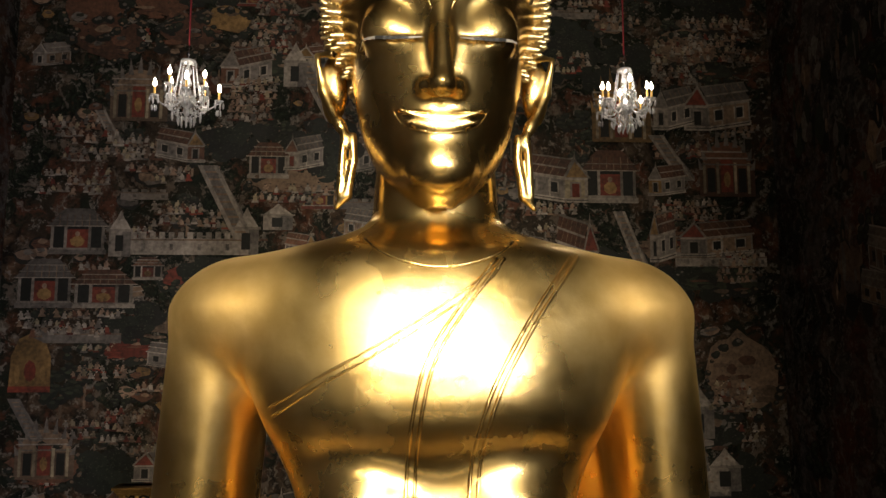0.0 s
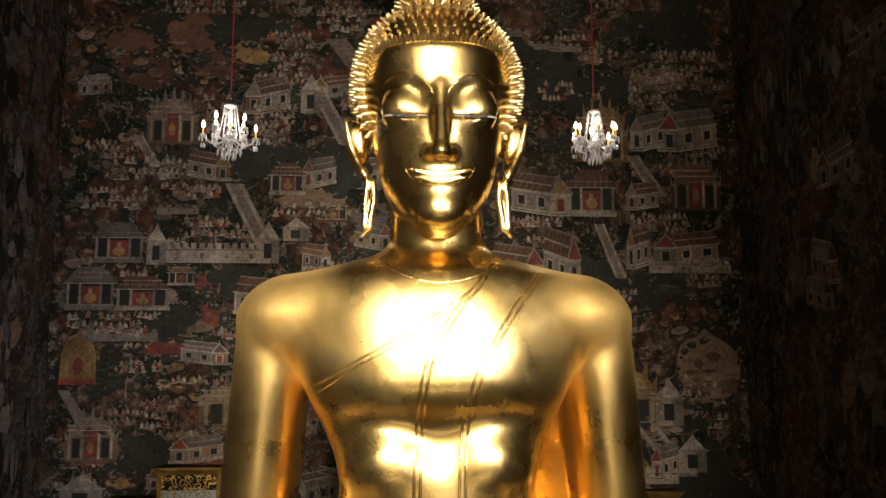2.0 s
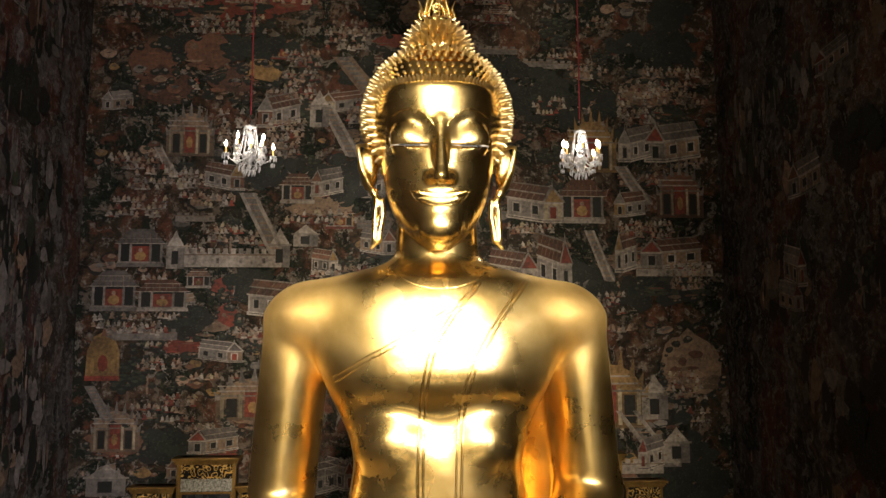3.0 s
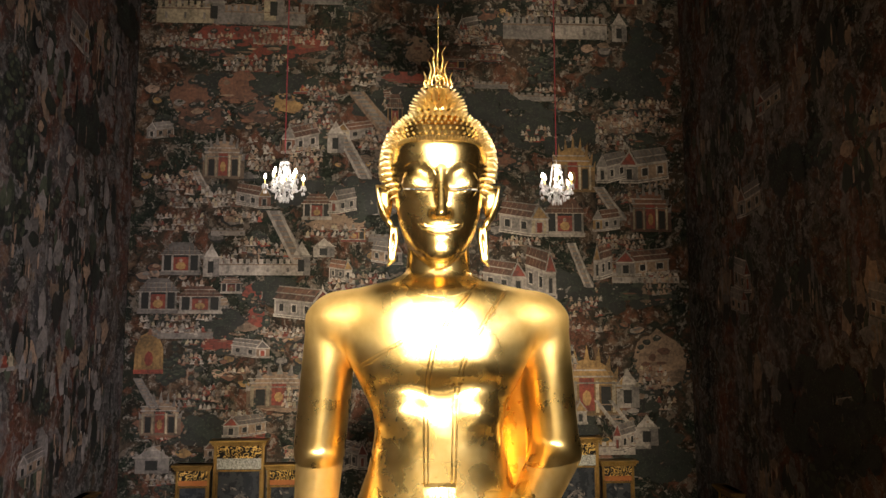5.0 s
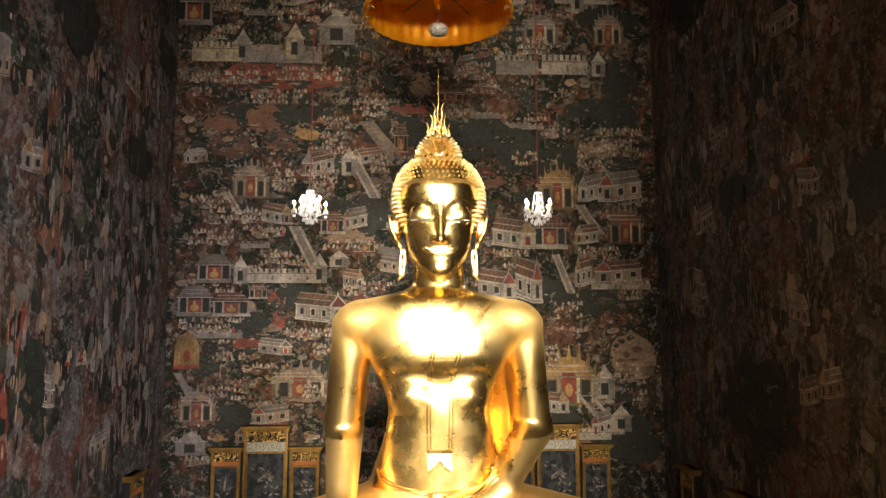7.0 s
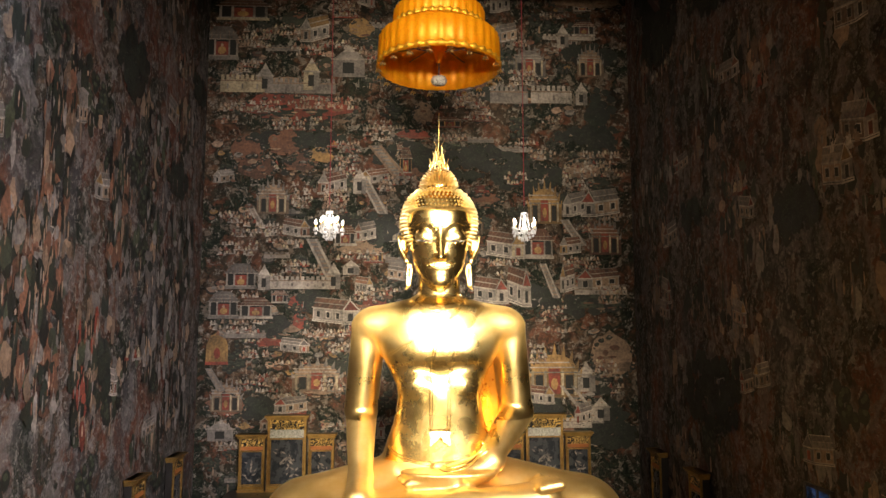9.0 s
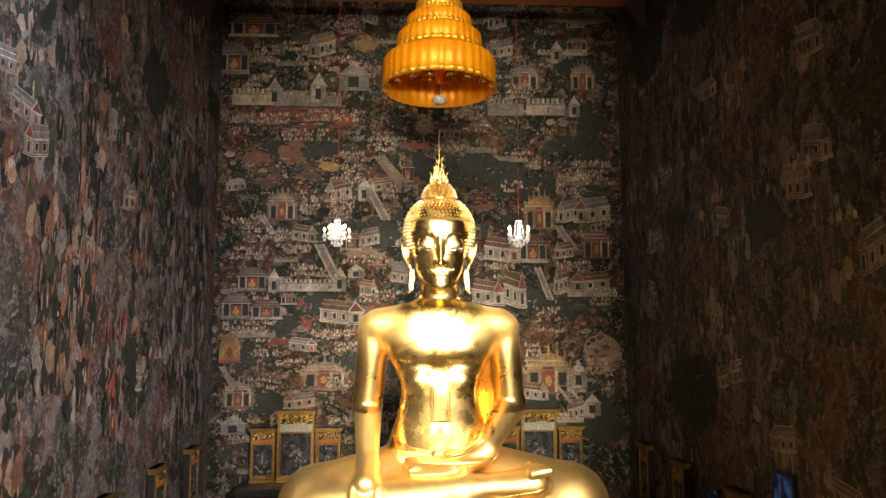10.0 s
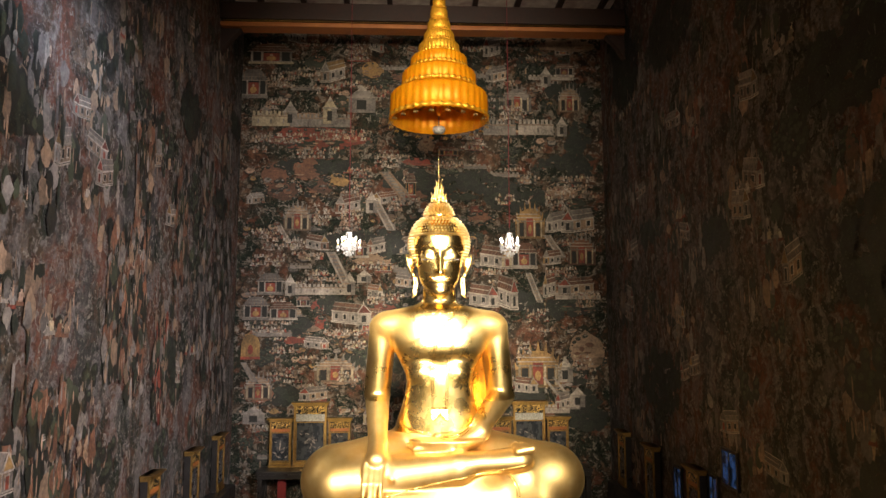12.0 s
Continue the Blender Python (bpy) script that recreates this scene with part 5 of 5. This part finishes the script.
crowd(2.44, 13.24, 0.99, 0.59, 'PALE')
ground(3.47, 15.41, 2.36, 0.70, 'EARTH')
ground(-3.20, 10.83, 0.82, 0.55, 'OCHRE')
crowd(-2.41, 10.64, 0.72, 0.98, 'RED')
steps(-1.53, 10.54, 1.12, 0.93, 'EARTH')
pavilion(-0.65, 10.62, 0.32, 0.82, 'RED', 'RED')
ground(-4.31, 10.91, 1.03, 0.98, 'RUST')
ground(-5.33, 10.74, 1.02, 0.97, 'RUST')
house(-2.87, 10.09, 0.76, 0.60, 'RUST', 'RUST')
crowd(-2.78, 9.56, 0.79, 0.80, 'SKIN')
tower(-1.92, 10.12, 0.35, 0.68, 'PALE')
steps(-1.76, 9.56, 0.79, 0.97, 'PALE')
prasat(-4.51, 9.54, 0.86, 1.04, 'EARTH')
crowd(-3.57, 9.71, 0.55, 0.72, 'PALE')
crowd(-1.70, 11.63, 0.96, 0.54, 'PALE')
ground(-0.82, 11.57, 1.13, 0.36, 'RED')
crowd(-4.17, 11.90, 1.59, 0.41, 'GREY')
ground(-0.34, 12.02, 0.65, 0.67, 'EARTH')
prasat(2.88, 9.32, 0.94, 1.26, 'OCHRE')
house(3.86, 9.52, 0.65, 0.65, 'PALE', 'GREY')
house(4.38, 9.52, 1.03, 0.74, 'GREY', 'GREY')
crowd(3.74, 10.25, 1.03, 0.74, 'PALE')
crowd(4.21, 10.67, 1.40, 0.75, 'SKIN')
ground(3.88, 10.50, 1.15, 0.66, 'EARTH')
ground(1.27, 9.79, 0.97, 0.36, 'RUST')
crowd(2.25, 10.40, 0.73, 0.41, 'RED')
house(-1.87, 8.81, 0.57, 0.51, 'PALE', 'GREY', 2)
pavilion(-2.40, 8.68, 0.57, 0.56, 'PALE', 'RED')
ground(-2.49, 8.33, 1.51, 0.48, 'EARTH')
crowd(-2.36, 8.33, 1.26, 0.35, 'PALE')
steps(-3.17, 7.73, 0.89, 1.14, 'PALE')
rampart(-4.12, 7.51, 1.64, 0.34, 'PALE')
tower(-2.59, 7.51, 0.36, 0.69, 'PALE')
tower(-4.42, 7.48, 0.32, 0.66, 'PALE')
pavilion(-5.26, 7.51, 0.77, 0.69, 'GREY', 'RED')
crowd(-3.84, 7.97, 1.01, 0.47, 'PALE')
house(-3.78, 8.91, 0.70, 0.48, 'RUST', 'RUST')
tower(-2.17, 7.89, 0.44, 0.39, 'PALE')
crowd(-5.18, 8.91, 1.24, 0.48, 'PALE')
crowd(-5.55, 8.43, 1.16, 0.47, 'PALE')
steps(-4.73, 9.14, 0.47, 0.56, 'PALE')
crowd(-3.93, 8.60, 0.86, 0.32, 'SKIN')
house(1.75, 8.35, 1.04, 0.71, 'CREAM', 'RUST')
pavilion(2.74, 8.35, 0.80, 0.84, 'PALE', 'RED')
prasat(4.57, 8.47, 0.89, 1.13, 'RUST')
house(3.75, 8.47, 0.57, 0.48, 'OCHRE', 'RUST')
crowd(1.74, 8.14, 1.04, 0.27, 'PALE')
crowd(3.83, 8.07, 1.13, 0.40, 'SKIN')
steps(3.76, 8.71, 0.73, 0.73, 'PALE')
house(3.74, 7.43, 0.40, 0.77, 'PALE', 'RUST')
house(4.22, 7.51, 1.13, 0.56, 'GREY', 'RUST')
house(2.29, 7.03, 0.64, 1.03, 'PALE', 'RUST')
house(1.39, 7.11, 0.90, 0.71, 'PALE', 'RUST')
rampart(4.13, 7.37, 1.45, 0.22, 'PALE')
steps(3.17, 7.27, 0.56, 0.95, 'PALE')
ground(4.04, 6.86, 1.53, 0.57, 'GREEN')
crowd(3.24, 6.64, 0.72, 0.55, 'RED')
crowd(4.77, 7.11, 0.73, 0.56, 'SKIN')
pavilion(-5.68, 6.72, 0.75, 0.73, 'GREY', 'RED')
pavilion(-4.87, 6.72, 0.83, 0.57, 'PALE', 'RED')
crowd(-5.63, 6.31, 1.60, 0.37, 'PALE')
house(-2.93, 6.57, 1.21, 0.67, 'PALE', 'RUST', 3)
crowd(-3.18, 6.21, 1.23, 0.31, 'PALE')
ground(-3.54, 6.34, 0.46, 0.49, 'RED')
rampart(-5.47, 6.21, 1.30, 0.20, 'GREY')
niche(-5.73, 5.51, 0.59, 0.85, 'OCHRE')
prasat(-3.46, 4.81, 1.33, 0.94, 'EARTH')
ground(-3.38, 4.53, 1.38, 0.65, 'EARTH')
crowd(-2.77, 4.81, 0.80, 0.46, 'PALE')
steps(-5.73, 4.82, 0.53, 0.60, 'GREY')
prasat(-5.57, 4.29, 0.83, 0.90, 'EARTH')
ground(-5.71, 4.07, 1.13, 0.75, 'RUST')
tower(-5.61, 3.55, 0.67, 0.52, 'GREY')
house(-3.90, 4.24, 0.84, 0.42, 'GREY', 'GREY')
crowd(-4.37, 4.81, 0.68, 0.53, 'SKIN')
prasat(2.82, 4.62, 1.45, 1.47, 'OCHRE')
house(2.81, 4.44, 0.71, 0.49, 'PALE', 'RUST')
ground(4.49, 4.92, 1.28, 1.40, 'EARTH')
tower(4.16, 4.77, 0.48, 0.77, 'PALE')
steps(3.67, 3.93, 1.18, 1.00, 'PALE')
house(4.06, 3.88, 0.47, 0.58, 'PALE', 'GREY')
tower(4.54, 4.00, 0.47, 0.61, 'PALE')
rampart(3.66, 3.82, 0.86, 0.26, 'PALE')
crowd(2.83, 5.55, 0.55, 0.54, 'SKIN')
crowd(4.56, 5.16, 0.80, 0.54, 'SKIN')
ground(4.07, 4.31, 0.95, 1.00, 'GREY')
crowd(-1.71, 6.18, 0.93, 0.62, 'GREY')
house(-0.95, 7.74, 0.63, 0.47, 'GREY', 'GREY')
crowd(-1.55, 5.56, 0.62, 0.77, 'PALE')

def draw_tree(p, u, v, s):
    """A round crown of overlapping leaf clumps, paler above, over a thin trunk."""
    p.poly([(u - 0.04 * s, v - 0.7 * s), (u + 0.04 * s, v - 0.7 * s), (u + 0.03 * s, v), (u - 0.03 * s, v)], "EARTH", 0)
    for i in range(16):
        a, r = brush.uniform(0, 6.3), math.sqrt(brush.random()) * 0.45 * s
        cu, cv = u + 1.15 * r * math.cos(a), v + r * math.sin(a)
        p.blob(cu, cv, 0.34 * s, 0.27 * s, brush.choice(["LEAF", "DARK", "LEAF"]), 1, 9, 0.3)
        p.blob(cu - 0.02 * s, cv + 0.06 * s, 0.20 * s, 0.10 * s, "GREEN", 2, 8, 0.35)


def draw_washes(p, u, v, w, h, paint):
    """Faded upright strokes of several tones, as of worn robes, trunks and columns."""
    for i in range(int(7 + 9 * w * h)):
        a, b = brush.uniform(0.10, 0.45), brush.uniform(0.14, 0.55)
        p.blob(u + brush.uniform(0, w), v + brush.uniform(0, h), a, b, brush.choice([paint, paint, "GREEN", "GREY", "DARK", "EARTH", "LEAF", "LEAF"]), brush.choice((0, 1, 2)), 10, 0.5)
    for i in range(int(5 + 5 * w * h)):
        p.blob(u + brush.uniform(0, w), v + brush.uniform(0, h), brush.uniform(0.03, 0.08), brush.uniform(0.08, 0.30), brush.choice([paint, "GREY", "SKIN", "EARTH"]), 3, 7, 0.4)


def scenery(wall, u0, u1, v0, v1, amount, big=1.0):
    """Trees, rocks, crowds and small buildings that fill a wall between the main scenes."""
    p = Panel(wall)
    for i in range(int((u1 - u0) * (v1 - v0) * amount)):
        w, h = brush.uniform(0.5, 1.1) * big, brush.uniform(0.28, 0.55) * big
        u, v = brush.uniform(u0, u1 - 1.15 * w), brush.uniform(v0, v1 - h - 0.1)
        k = brush.random()
        if wall != "wall_north" and k > 0.30:
            draw_washes(p, u, v, w, h, brush.choice(["GREY", "GREY", "EARTH", "RUST", "EARTH", "GREEN"]))
            if k > 0.80:
                draw_house(p, u, v, w * 0.5, h * 0.8, "GREY", "GREY")
            elif k > 0.62:
                draw_crowd(p, u, v, w * 0.7, h * 0.5, brush.choice(["GREY", "RUST"]))
        elif k < 0.28:
            draw_tree(p, u + w / 2, v + h / 2, brush.uniform(0.3, 0.6) * big)
        elif k < 0.42:
            draw_rocks(p, u, v, w, h)
        elif k < 0.76:
            draw_crowd(p, u, v, w, h * 0.6, brush.choice(["PALE", "SKIN", "GREY", "RUST"]))
        elif k < 0.82:
            draw_house(p, u, v, w * 0.75, h * 1.1, brush.choice(["PALE", "GREY", "EARTH", "CREAM"]), brush.choice(["GREY", "EARTH", "RUST"]))
        elif k < 0.88:
            draw_pavilion(p, u, v, w * 0.6, h, brush.choice(["GREY", "PALE", "RED"]), "RED")
        elif k < 0.96:
            draw_ground(p, u, v, w, h, brush.choice(["RUST", "EARTH", "GREEN", "RED"]))
        else:
            draw_rampart(p, u, v, w, 0.16 * big, "GREY")
    return p.done("painted_scenery", True, "faded painted trees rocks houses and tiny figures")


def masses(wall, spots, base=0.027):
    """Large passages of dark foliage and of red or brown rock that divide the scenes."""
    p = Panel(wall, base)
    for u, v, w, h, kind in spots:
        if kind == "LEAF":
            for i in range(int(14 + w * h * 30)):
                a, r = brush.uniform(0, 6.3), math.sqrt(brush.random())
                s = brush.uniform(0.14, 0.36)
                cu, cv = u + r * w / 2 * math.cos(a), v + r * h / 2 * math.sin(a)
                p.blob(cu, cv, s * 1.3, s, brush.choice(["LEAF", "LEAF", "DARK"]), 0, 10, 0.4)
                for k in range(6):
                    p.blob(cu + brush.uniform(-0.5, 0.5) * s, cv + brush.uniform(-0.4, 0.5) * s, 0.10 * s, 0.07 * s, "GREEN", 1, 5)
        else:
            draw_ground(p, u - w / 2, v - h / 2, w, h, kind)
            draw_rocks(p, u - w / 2, v - h / 2, w, h, (kind, "EARTH", "DARK", "GREY"))
    return p.done("painted_landscape", True, "dark painted foliage and brown rock passages")


def scattered(n, u0, u1, v0, v1, wide, tall):
    return [(brush.uniform(u0, u1), brush.uniform(v0, v1), brush.uniform(*wide), brush.uniform(*tall), "LEAF") for i in range(n)]


masses("wall_north", scattered(18, -5.1, 5.1, 2.6, 14.4, (0.5, 1.5), (0.25, 0.7)) + [(1.6, 11.0, 2.4, 0.9, "LEAF"), (2.9, 10.6, 2.0, 0.8, "LEAF"), (-0.6, 11.2, 1.8, 0.6, "LEAF"), (-3.4, 11.6, 2.6, 0.4, "LEAF"), (5.0, 12.0, 0.9, 2.4, "LEAF"), (-2.9, 7.2, 0.8, 0.5, "LEAF"), (-4.6, 10.8, 1.2, 0.8, "RUST"), (-3.4, 10.9, 1.0, 0.7, "RUST"), (4.9, 3.9, 1.2, 1.2, "LEAF"), (-1.2, 9.2, 0.8, 0.9, "LEAF"), (4.3, 7.1, 1.6, 0.5, "LEAF"), (4.6, 5.0, 0.9, 0.6, "LEAF")])
masses("wall_west", scattered(10, -9.0, 9.8, 2.0, 14.5, (0.8, 2.6), (0.5, 1.6)))
masses("wall_east", scattered(16, -9.0, 9.8, 2.0, 15.5, (0.8, 2.8), (0.5, 1.8)))
washes = Panel("wall_west", 0.030)
for u, v, w, h, paint in ((2.2, 5.2, 0.9, 5.4, "RUST"), (3.6, 4.6, 0.8, 2.0, "RED"), (1.2, 5.6, 1.0, 2.6, "RUST"), (4.6, 7.6, 0.7, 2.6, "RUST"), (-2.6, 8.2, 2.0, 2.6, "GREY"), (6.4, 5.4, 1.8, 5.6, "GREY"), (-3.4, 5.4, 2.2, 1.8, "PALE"), (7.8, 4.2, 1.6, 5.0, "GREY"), (0.0, 10.4, 2.0, 1.6, "EARTH"), (-1.0, 3.6, 2.0, 2.0, "RUST")):
    for again in range(3 if paint in ("RUST", "RED") else 1):
        draw_washes(washes, u, v, w, h, paint)
washes.done("painted_washes", True, "worn upright passages of red and grey paint")
scenery("wall_north", WEST + 0.05, HALF - 0.05, 2.0, 16.4, 2.6)
for side in ("wall_west", "wall_east"):
    scenery(side, -12.0, NORTH - 0.05, 1.0, 16.0, 0.5, 1.5)
